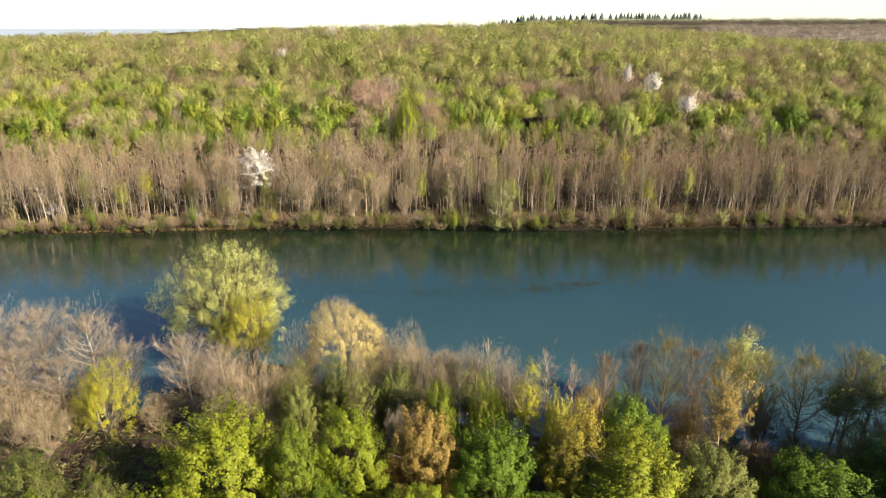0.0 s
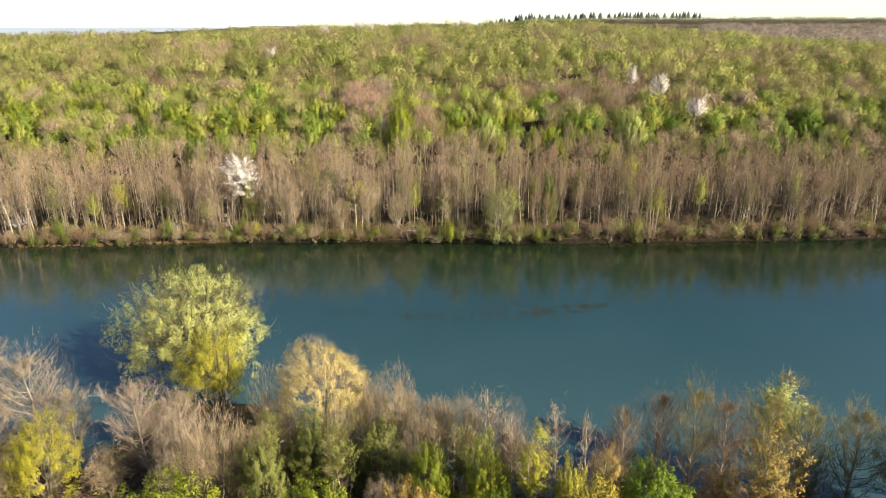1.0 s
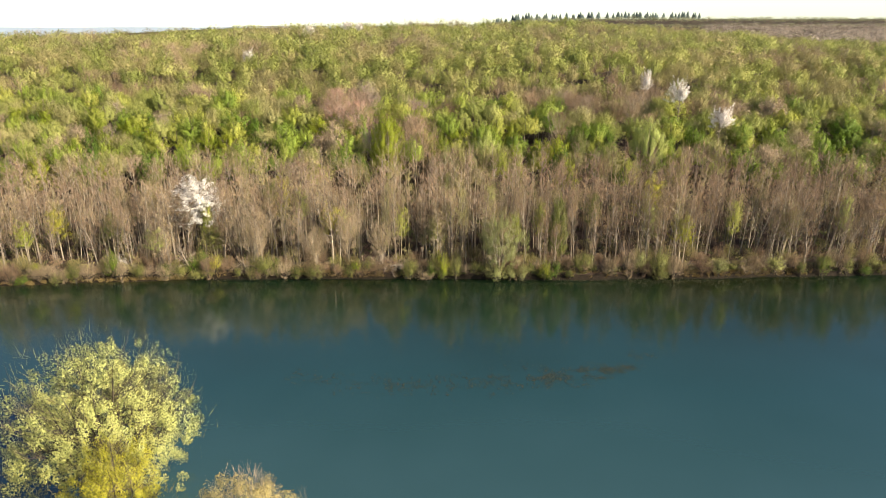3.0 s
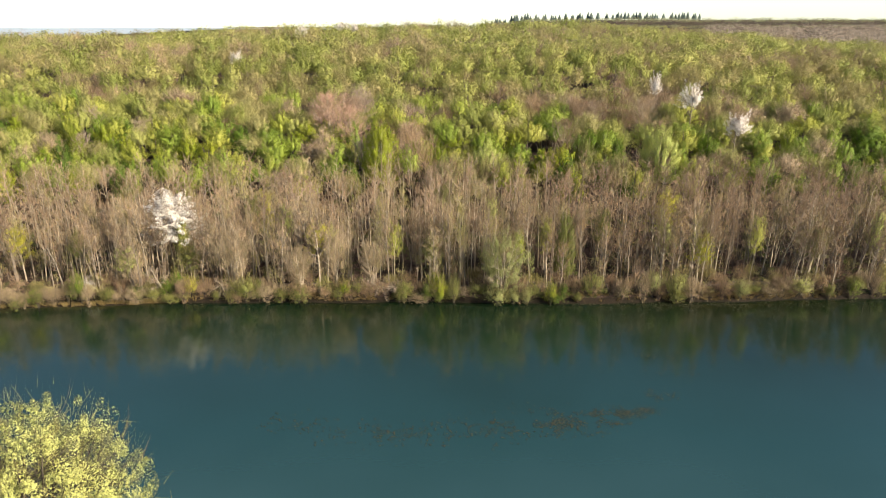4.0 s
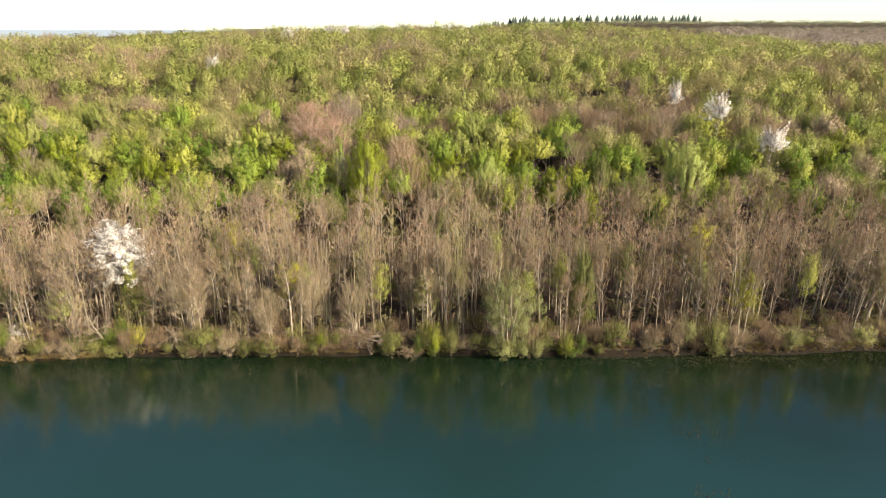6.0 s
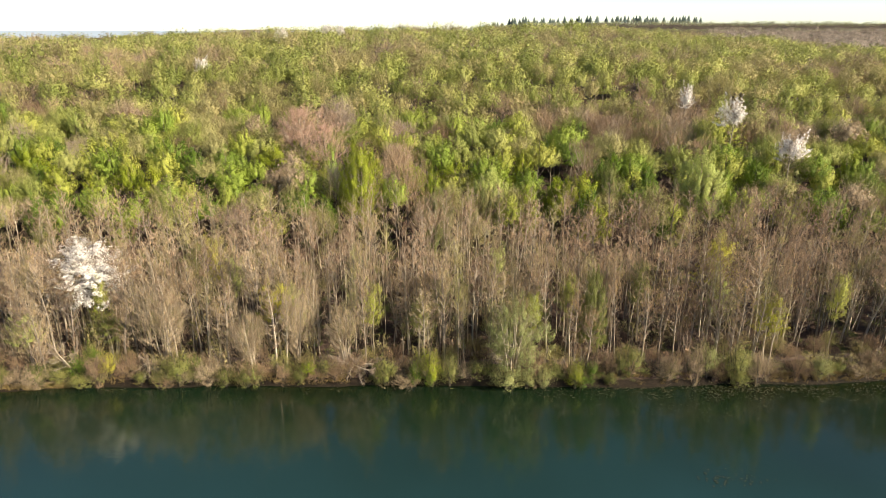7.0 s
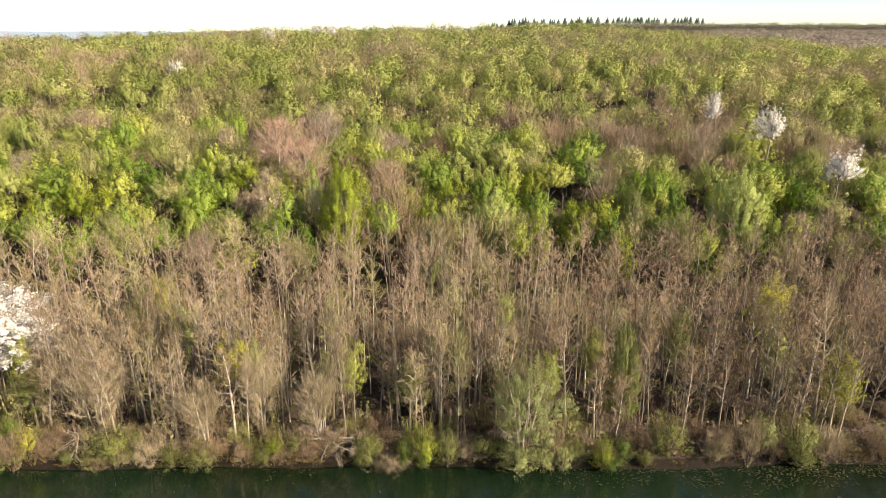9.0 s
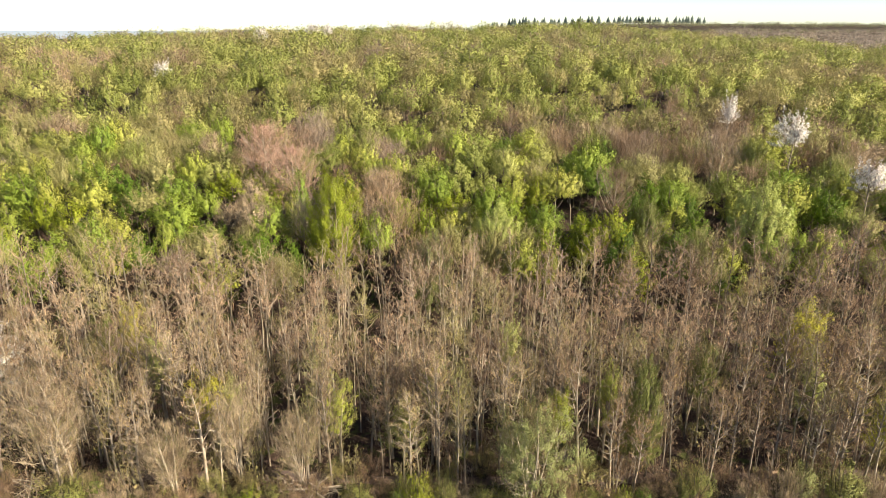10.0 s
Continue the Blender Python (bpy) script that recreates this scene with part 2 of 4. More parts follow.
def mesh_of(name, verts, tris, materials, slots=None, tint=None, smooth=False, normals=None):
    me = bpy.data.meshes.new(name)
    n = len(tris)
    me.vertices.add(len(verts))
    me.vertices.foreach_set("co", np.asarray(verts, np.float32).ravel())
    me.loops.add(3 * n)
    me.loops.foreach_set("vertex_index", np.asarray(tris, np.int32).ravel())
    me.polygons.add(n)
    me.polygons.foreach_set("loop_start", np.arange(0, 3 * n, 3, dtype=np.int32))
    for m in materials:
        me.materials.append(m)
    if slots is not None:
        me.polygons.foreach_set("material_index", np.asarray(slots, np.int32))
    if tint is not None:
        me.attributes.new("tint", "FLOAT", "POINT").data.foreach_set("value", np.asarray(tint, np.float32))
    me.update(calc_edges=True)
    if smooth or normals is not None:
        me.shade_smooth()
    if normals is not None:
        me.attributes.new("custom_normal", "FLOAT_VECTOR", "POINT").data.foreach_set("vector", np.asarray(normals, np.float32).ravel())
    return me


def part(name, me, parent, label=""):
    ob = new(name, me)
    ob.parent = parent
    return tagged(ob, label)


def spread(inner, outer, step, grow):
    v, s = [inner], step
    while v[-1] < outer:
        s *= grow
        v.append(v[-1] + s)
    return v


xs = np.array(sorted([-v for v in spread(140, 4600, 3.0, 1.2)] + list(np.arange(-138, 139, 2.0)) + spread(140, 4600, 3.0, 1.2)))
ys = np.array(sorted([-v for v in spread(-40, 1500, 3.0, 1.3)] + list(np.arange(42, 92, 1.2)) + list(np.arange(92, 150, 6.0)) + list(np.arange(150, 182, 0.8)) + list(np.arange(182, 420, 4.0)) + spread(420, 4700, 5.0, 1.12)))
gx, gy = np.meshgrid(xs, ys)
nx, ny = len(xs), len(ys)
cell = (np.arange(ny - 1)[:, None] * nx + np.arange(nx - 1)[None, :]).ravel()
ground_tris = np.concatenate([np.stack([cell, cell + 1, cell + nx + 1], 1), np.stack([cell, cell + nx + 1, cell + nx], 1)])
ground = new("ground", mesh_of("ground", np.stack([gx.ravel(), gy.ravel(), land(gx, gy).ravel()], 1), ground_tris, [GROUND], smooth=True))
tagged(ground, "brown leaf-littered forest ground rising into a wooded hill", "ground", kind="structure")
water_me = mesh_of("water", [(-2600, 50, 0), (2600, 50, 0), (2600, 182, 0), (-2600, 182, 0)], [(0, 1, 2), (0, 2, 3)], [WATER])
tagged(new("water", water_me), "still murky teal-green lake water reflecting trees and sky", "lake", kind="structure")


# ---- how a tree grows ----
def frame_of(d):
    d = d / np.linalg.norm(d)
    a = np.cross(d, (0.0, 0.0, 1.0) if abs(d[2]) < 0.9 else (1.0, 0.0, 0.0))
    a /= np.linalg.norm(a)
    return a, np.cross(d, a)


def tube(path, radii, sides):
    """A tapered limb along a path."""
    path = np.asarray(path, float)
    k = len(path)
    a, b = frame_of(path[-1] - path[0])
    turn = np.arange(sides) * 2 * math.pi / sides
    ring = np.cos(turn)[:, None] * a + np.sin(turn)[:, None] * b
    verts = (path[:, None, :] + np.asarray(radii)[:, None, None] * ring[None]).reshape(-1, 3)
    i, j = np.meshgrid(np.arange(k - 1), np.arange(sides), indexing="ij")
    p, q = (i * sides + j).ravel(), (i * sides + (j + 1) % sides).ravel()
    return verts, np.concatenate([np.stack([p, q, q + sides], 1), np.stack([p, q + sides, p + sides], 1)])


def join(pieces):
    verts, tris, n = [], [], 0
    for v, f in pieces:
        verts.append(v)
        tris.append(np.asarray(f) + n)
        n += len(v)
    return (np.concatenate(verts), np.concatenate(tris)) if verts else (np.zeros((0, 3)), np.zeros((0, 3), int))


def unit(v):
    return v / np.maximum(np.linalg.norm(v, axis=1, keepdims=True), 1e-9)


def slivers(rng, p, d, length, width):
    """Thin tapering twigs from p along d."""
    n = len(p)
    side = unit(np.cross(d, rng.normal(size=(n, 3))))
    tip = p + d * length[:, None]
    v = np.stack([p - side * width / 2, p + side * width / 2, tip], 1).reshape(-1, 3)
    return v, np.arange(3 * n).reshape(n, 3)


def leaves(rng, p, d, out, size, narrow=0.55, rough=0.5, kite=True):
    """Leaf sprays at p: small blades that face the way out of the crown and point along d."""
    n = len(p)
    face = unit(out + rng.normal(size=(n, 3)) * rough)
    along = d + rng.normal(size=(n, 3)) * 0.6
    along = unit(along - face * np.sum(along * face, 1)[:, None])
    s = (size * rng.uniform(0.6, 1.35, n))[:, None]
    side = np.cross(face, along) * narrow / 2 * s
    if kite:
        v = np.stack([p, p + along * 0.45 * s + side, p + along * s, p + along * 0.45 * s - side], 1).reshape(-1, 3)
        k = np.arange(n)[:, None] * 4
        return v, np.concatenate([k + (0, 2, 1), k + (0, 3, 2)])
    v = np.stack([p + side, p - side, p + along * s], 1).reshape(-1, 3)
    return v, np.arange(3 * n).reshape(n, 3)


def grow(rng, height, radius, base=0.35, limbs=22, subs=3, upright=0.5, girth=0.16, stems=1, dome=0.6, sides=5, lean=0.0, light=False, droop=0.0, thick=1.0):
    """A trunk or several stems with limbs and sub-branches; gives its wood and the points and ways from which twigs spring."""
    wood, pts, ways = [], [], []
    for s in range(stems):
        turn = rng.uniform(0, 2 * math.pi)
        splay = (0.12 + 0.5 * rng.random()) * radius if stems > 1 else lean * height
        h = height * (rng.uniform(0.78, 1.0) if stems > 1 else 1.0)
        foot = np.array([math.cos(turn), math.sin(turn), 0]) * (0.05 * radius if stems > 1 else 0)
        top = foot + np.array([math.cos(turn) * splay, math.sin(turn) * splay, h])
        u = np.linspace(0, 1, 7)
        path = foot + (top - foot) * u[:, None]
        path[:, :2] += np.cumsum(rng.normal(size=(7, 2)) * 0.012 * height, 0) * u[:, None]
        path[0, 2] = -0.4
        g = girth / math.sqrt(stems)
        wood.append(tube(path, g * (1 - u) ** 0.8 + 0.02, sides))
        count = max(3, limbs // stems)
        for i in range(count):
            c = (i + rng.random()) / count
            v = base + (0.98 - base) * c
            k = v * 6
            j = min(int(k), 5)
            root = path[j] + (path[j + 1] - path[j]) * (k - j)
            az = i * 2.4 + rng.uniform(-0.5, 0.5)
            if stems > 1 and rng.random() < 0.6:
                az = turn + rng.uniform(-1.3, 1.3)
            reach = radius * max(0.12, (1 - abs((c - (1 - dome)) / (dome if c > 1 - dome else max(1 - dome, 0.05))) ** 2.2)) * rng.uniform(0.7, 1.1)
            if stems > 1:
                reach *= 0.75
            rise = upright * rng.uniform(0.7, 1.4) - droop * (1 - c) ** 2
            out = np.array([math.cos(az), math.sin(az), 0.0])
            w = np.linspace(0, 1, 5)[:, None]
            arm = root + out * reach * w + np.array([0, 0, 1.0]) * reach * rise * (0.35 * w + 0.65 * w ** 1.8)
            arm += rng.normal(size=(5, 3)) * 0.03 * reach * w
            arm[:, 2] = np.clip(arm[:, 2], 0.1, height * 1.02)
            r = max(0.018, g * (1 - v) * 0.55 + 0.012) * thick
            wood.append(tube(arm[::2], np.linspace(r, 0.012, 3), 3) if light else tube(arm, np.linspace(r, 0.012, 5), 3))
            for q in np.linspace(0.25, 1, 7):
                a = q * 4
                b = min(int(a), 3)
                pts.append(arm[b] + (arm[b + 1] - arm[b]) * (a - b))
                ways.append(arm[b + 1] - arm[b])
            for _ in range(subs):
                q = rng.uniform(0.3, 0.95)
                a = q * 4
                b = min(int(a), 3)
                start = arm[b] + (arm[b + 1] - arm[b]) * (a - b)
                d = unit((arm[b + 1] - arm[b])[None])[0] + rng.normal(size=3) * 0.55 + np.array([0, 0, 0.25])
                d /= np.linalg.norm(d)
                size = reach * rng.uniform(0.25, 0.5)
                bend = start + d * size * 0.5 + rng.normal(size=3) * 0.04 * size
                end = start + d * size + np.array([0, 0, 0.12 * size])
                if light:
                    wood.append(slivers(rng, start[None], d[None], np.array([size]), r + 0.012))
                else:
                    wood.append(tube([start, bend, end], [r * 0.45 + 0.006, r * 0.3 + 0.006, 0.006], 3))
                for q in (0.3, 0.6, 0.85, 1.0):
                    pts.append(start + (end - start) * q)
                    ways.append(end - start)
        pts.append(path[-1])
        ways.append(path[-1] - path[-2])
    return join(wood), np.array(pts), unit(np.array(ways))


def crown(rng, pts, ways, height, radius, low=0.1, lobes=0.15, point=0.0, shell=0.4, free=0.75, twigs=0, twig=0.9, width=0.025, sprigs=0, per=12, size=0.25, spray=0.9, up=0.8, narrow=0.7, rough=0.4, wild=0.35):
    """Twigs and leafy sprigs that fill a lumpy dome and the ends of the branches: their shapes, one after the other."""
    half = np.array([radius, radius, height * (1 - low) / 2])
    heart = np.array([0, 0, height * (1 + low) / 2])
    waves, shift = rng.normal(size=(6, 3)) * np.array([1.6, 1.6, 2.0, 2.4, 4.5, 5.5])[:, None], rng.uniform(0, 6, 6)

    def spots(n, depth):
        d = rng.normal(size=(n, 3))
        d[:, 2] = np.where(d[:, 2] < -0.5, -d[:, 2], d[:, 2])
        d = unit(d)
        k = 1 - depth * rng.random(n) ** 1.6
        k *= 1 + lobes * np.sin(d @ waves.T + shift).sum(1) / 2
        p = heart + d * half * k[:, None]
        if point:
            p[:, :2] *= 1 - point * np.clip((p[:, 2:3] / height - low) / (1 - low), 0, 1)
        way = unit(d * 0.7 + np.array([0, 0, up]) + rng.normal(size=(n, 3)) * 0.2)
        held = rng.random(n) > free
        i = rng.integers(0, len(pts), n)
        p[held], way[held] = pts[i][held], unit(ways[i][held] + rng.normal(size=(held.sum(), 3)) * 0.5 + np.array([0, 0, 0.3 * up]))
        d[held] = unit((p[held] - heart) / half)
        p[:, 2] = np.maximum(p[:, 2], 0.12)
        return p, way, d

    shapes = []
    if twigs:
        p, way, d = spots(twigs, min(1.0, shell * 1.8))
        way = unit(way + rng.normal(size=way.shape) * wild)
        shapes.append(slivers(rng, p - way * twig * 0.5, way, twig * rng.uniform(0.4, 1.5, len(p)), width))
    if sprigs:
        p, way, d = spots(sprigs, shell)
        n = len(p) * per
        p, way, d = np.repeat(p, per, 0), np.repeat(way, per, 0), np.repeat(d, per, 0)
        q = rng.random(n)[:, None]
        off = rng.normal(size=(n, 3))
        at = p + way * (q - 0.5) * spray + off * spray * 0.3 * (1.15 - q)
        at[:, 2] = np.maximum(at[:, 2], 0.1)
        shapes.append(leaves(rng, at, way + unit(off) * 0.4, unit(d + unit(off) * 0.4 + np.array([0, 0, 0.15])), size, narrow, rough, False))
    return shapes


def plumes(rng, height, radius, low=0.1, count=160, per=160, length=2.2, girth=0.28, size=0.15, up=0.55, point=0.0, lobes=0.16, inner=0.35, narrow=0.6, haze=0.3):
    """A crown of leafy sprays that rise and lean outwards over a lumpy dome: its blades, and the way each one faces."""
    half = np.array([max(0.4 * radius, radius - 0.38 * length)] * 2 + [max(0.35 * height * (1 - low), height * (1 - low) / 2 - 0.3 * length)])
    heart = np.array([0, 0, height - 0.45 * length - half[2]])
    waves, shift = rng.normal(size=(6, 3)) * np.array([1.6, 1.6, 2.0, 2.4, 4.5, 5.5])[:, None], rng.uniform(0, 6, 6)
    i = np.arange(count)
    z = 1 - 1.6 * (i + 0.5) / count
    turn = i * 2.39996 + rng.normal(size=count) * 0.2
    d = unit(np.stack([np.cos(turn) * np.sqrt(1 - z * z), np.sin(turn) * np.sqrt(1 - z * z), z], 1) + rng.normal(size=(count, 3)) * 0.1)
    k = (1 - inner * rng.random(count) ** 1.5) * (1 + lobes * np.sin(d @ waves.T + shift).sum(1) / 2)
    p = heart + d * half * k[:, None]
    if point:
        p[:, :2] *= 1 - point * np.clip((p[:, 2:3] / height - low) / (1 - low), 0, 1)
    axis = unit(d * (1 - up) + np.array([0, 0, up]) + rng.normal(size=(count, 3)) * 0.16)
    long = np.repeat(length * rng.uniform(0.6, 1.3, count), per)
    p, axis, d = np.repeat(p, per, 0), np.repeat(axis, per, 0), np.repeat(d, per, 0)
    n = count * per
    q, u = rng.random(n), rng.random(n) ** 0.45
    off = rng.normal(size=(n, 3))
    off = unit(off - axis * np.sum(off * axis, 1)[:, None])
    at = p + axis * (long * (q - 0.5))[:, None] + off * (girth * long * u * np.sqrt(np.sin(math.pi * (0.1 + 0.86 * q))))[:, None]
    at[:, 2] = np.maximum(at[:, 2], 0.12)
    face = unit(off * (0.6 * u)[:, None] + axis * 0.2 + d * 0.75 + np.array([0, 0, 0.12]) + rng.normal(size=(n, 3)) * haze)
    return leaves(rng, at, axis + off * 0.5, face, size, narrow, 0.45, False), np.repeat(face, 3, 0)


def facing(v, f):
    """The way each corner of a mesh faces."""
    v, f = np.asarray(v, float), np.asarray(f)
    n = np.zeros_like(v)
    across = np.cross(v[f[:, 1]] - v[f[:, 0]], v[f[:, 2]] - v[f[:, 0]])
    for k in range(3):
        np.add.at(n, f[:, k], across)
    return unit(n)


MASTERS = {}


def tree(name, key, label, category, x, y, top, radius, bark, materials, seed, shape, clothes, leafage=None, group="", tilt=0.0):
    """A single tree: a trunk with its limbs, and a crown. Trees of one key share their shapes."""
    z = float(land(x, y))
    rng = np.random.default_rng(seed)
    if key not in MASTERS:
        made = np.random.default_rng(len(MASTERS) + 11)
        wood, pts, ways = grow(made, **{**shape, "radius": shape["radius"] * 0.85, "height": shape["height"] * 0.95})
        shapes = crown(made, pts, ways, shape["height"], shape["radius"], **clothes)
        ways_out = [facing(*s) for s in shapes]
        if leafage:
            blades, out = plumes(made, shape["height"], shape["radius"], **leafage)
            shapes, ways_out = shapes + [blades], ways_out + [out]
        v, f = join(shapes)
        slots = np.concatenate([np.full(len(s[1]), min(i, len(materials) - 1)) for i, s in enumerate(shapes)])
        MASTERS[key] = (mesh_of(key + "_trunk", *wood, [bark]), mesh_of(key + "_crown", v, f, list(materials), slots, normals=np.concatenate(ways_out)))
    trunk_me, crown_me = MASTERS[key]
    ob = new(name)
    r, h = shape["radius"], shape["height"]
    ob.matrix_world = pose(x, y, z, *(rng.normal(size=2) * tilt), rng.uniform(0, 360)) @ Matrix.Diagonal((radius / r, radius / r, (top - z) / h, 1))
    tagged(ob, label, category, group)
    a = part("trunk", trunk_me, ob)
    b = part("crown", crown_me, ob)
    for child, wanted in ((a, (bark,)), (b, materials)):
        for i, m in enumerate(wanted):
            if child.material_slots[i].material != m:
                child.material_slots[i].link = "OBJECT"
                child.material_slots[i].material = m
    return ob


# kinds of growth
LEAFY = dict(shape=dict(height=14, radius=4.8, base=0.1, limbs=36, subs=5, upright=0.7, dome=0.62, girth=0.2, light=True), clothes=dict(),
             leafage=dict(low=0.0, count=220, per=160, length=2.3, girth=0.23, size=0.18, up=0.58, lobes=0.2, inner=0.35, point=0.08))
SPARSE = dict(shape=dict(height=17, radius=2.6, base=0.3, limbs=28, subs=4, upright=0.8, dome=0.6, girth=0.13, light=True), clothes=dict(low=0.3, free=0.4, twigs=1500, twig=1.0, width=0.024, shell=0.6),
              leafage=dict(low=0.3, count=90, per=70, length=1.6, girth=0.24, size=0.16, up=0.6, lobes=0.25, inner=0.7))
BARE = dict(shape=dict(height=17, radius=4.5, base=0.16, limbs=46, subs=8, upright=1.1, dome=0.5, girth=0.2, light=True), clothes=dict(low=0.12, free=0.3, twigs=7500, twig=1.1, width=0.02, sprigs=240, per=6, size=0.1, shell=0.5, lobes=0.2, wild=0.32, up=1.0))
SHRUB = dict(shape=dict(height=12, radius=4.5, base=0.06, limbs=66, subs=6, upright=0.9, dome=0.6, girth=0.24, stems=8, light=True), clothes=dict(low=0.0, free=0.5, twigs=8500, twig=1.2, width=0.022, sprigs=200, per=7, size=0.11, shell=0.5, up=1.0, lobes=0.25, wild=0.3))
SALLOW = dict(shape=dict(height=14, radius=6.0, base=0.08, limbs=80, subs=6, upright=0.6, dome=0.6, girth=0.34, stems=6, light=True), clothes=dict(low=0.04, free=0.5, twigs=2600, twig=1.1, width=0.024, lobes=0.28, up=0.9),
              leafage=dict(low=0.02, count=260, per=90, length=1.8, girth=0.32, size=0.16, up=0.5, lobes=0.25, inner=0.55))
ROUND = dict(shape=dict(height=18, radius=6.0, base=0.25, limbs=80, subs=6, upright=0.8, dome=0.45, girth=0.34, stems=6, light=True), clothes=dict(low=0.3, free=0.7, twigs=5500, twig=1.3, width=0.022, lobes=0.12, wild=0.25, up=1.2),
             leafage=dict(low=0.42, count=420, per=60, length=1.3, girth=0.42, size=0.15, up=0.5, lobes=0.1, inner=0.22))
WILLOW = dict(shape=dict(height=20, radius=12.5, base=0.08, limbs=170, subs=8, upright=0.55, dome=0.58, girth=0.75, stems=8, sides=7), clothes=dict(low=0.02, free=0.25, twigs=6000, twig=1.6, width=0.03),
              leafage=dict(low=0.0, count=760, per=84, length=1.7, girth=0.42, size=0.19, up=0.4, lobes=0.13, inner=0.6))
POLE = dict(shape=dict(height=18, radius=2.2, base=0.25, limbs=28, subs=4, upright=1.15, dome=0.5, girth=0.15, sides=4, light=True, thick=1.7), clothes=dict(low=0.4, free=0.4, twigs=520, twig=1.0, width=0.044, sprigs=60, per=5, size=0.12, shell=0.6, lobes=0.35, up=0.9, wild=0.5))
BLOSSOM = dict(shape=dict(height=20, radius=5.0, base=0.3, limbs=46, subs=5, upright=0.35, dome=0.75, girth=0.24, light=True), clothes=dict(low=0.22, point=0.5, free=0.7, twigs=900, twig=0.8, width=0.03),
               leafage=dict(low=0.2, count=280, per=110, length=2.1, girth=0.22, size=0.15, up=0.3, lobes=0.08, inner=0.7, point=0.35, narrow=0.75))
BLOOM = dict(shape=dict(height=16, radius=3.5, base=0.5, limbs=36, subs=5, upright=0.5, dome=0.6, girth=0.2, light=True), clothes=dict(low=0.52, point=0.3, free=0.5, twigs=700, twig=0.8, width=0.03),
             leafage=dict(low=0.58, count=66, per=56, length=2.5, girth=0.13, size=0.24, up=0.4, lobes=0.3, inner=0.6, point=0.2, narrow=0.75))
BUSH = dict(shape=dict(height=5, radius=2.5, base=0.04, limbs=36, subs=3, upright=0.7, dome=0.7, girth=0.1, stems=6, light=True), clothes=dict(low=-0.1, free=0.5, twigs=600, twig=0.9, width=0.022, lobes=0.3, up=0.9, shell=0.55),
            leafage=dict(low=0.0, count=64, per=52, length=1.5, girth=0.24, size=0.13, up=0.5, lobes=0.3, inner=0.5, point=0.25))
THICKET = dict(shape=dict(height=5, radius=2.5, base=0.04, limbs=40, subs=4, upright=0.8, dome=0.7, girth=0.1, stems=7, light=True), clothes=dict(low=-0.05, free=0.5, twigs=2200, twig=1.0, width=0.02, sprigs=50, per=6, size=0.09, lobes=0.35, up=0.9, shell=0.6, wild=0.4))
KINDS = dict(ROUND=ROUND, BLOOM=BLOOM, LEAFY=LEAFY, SPARSE=SPARSE, BARE=BARE, SHRUB=SHRUB, SALLOW=SALLOW, WILLOW=WILLOW, POLE=POLE, BLOSSOM=BLOSSOM, BUSH=BUSH, THICKET=THICKET)


def near(kind, name, key, label, x, y, top, radius, bark, materials, seed, category="tree"):
    g = KINDS[kind]
    return tree(name, key, label, category, x, y, top, radius, bark, materials, seed, g["shape"], g["clothes"], g.get("leafage"), "trees on the near bank")


# ---- trees on the near bank ----
GREEN_TREE = "bright fresh green leafy tree on the shaded bank"
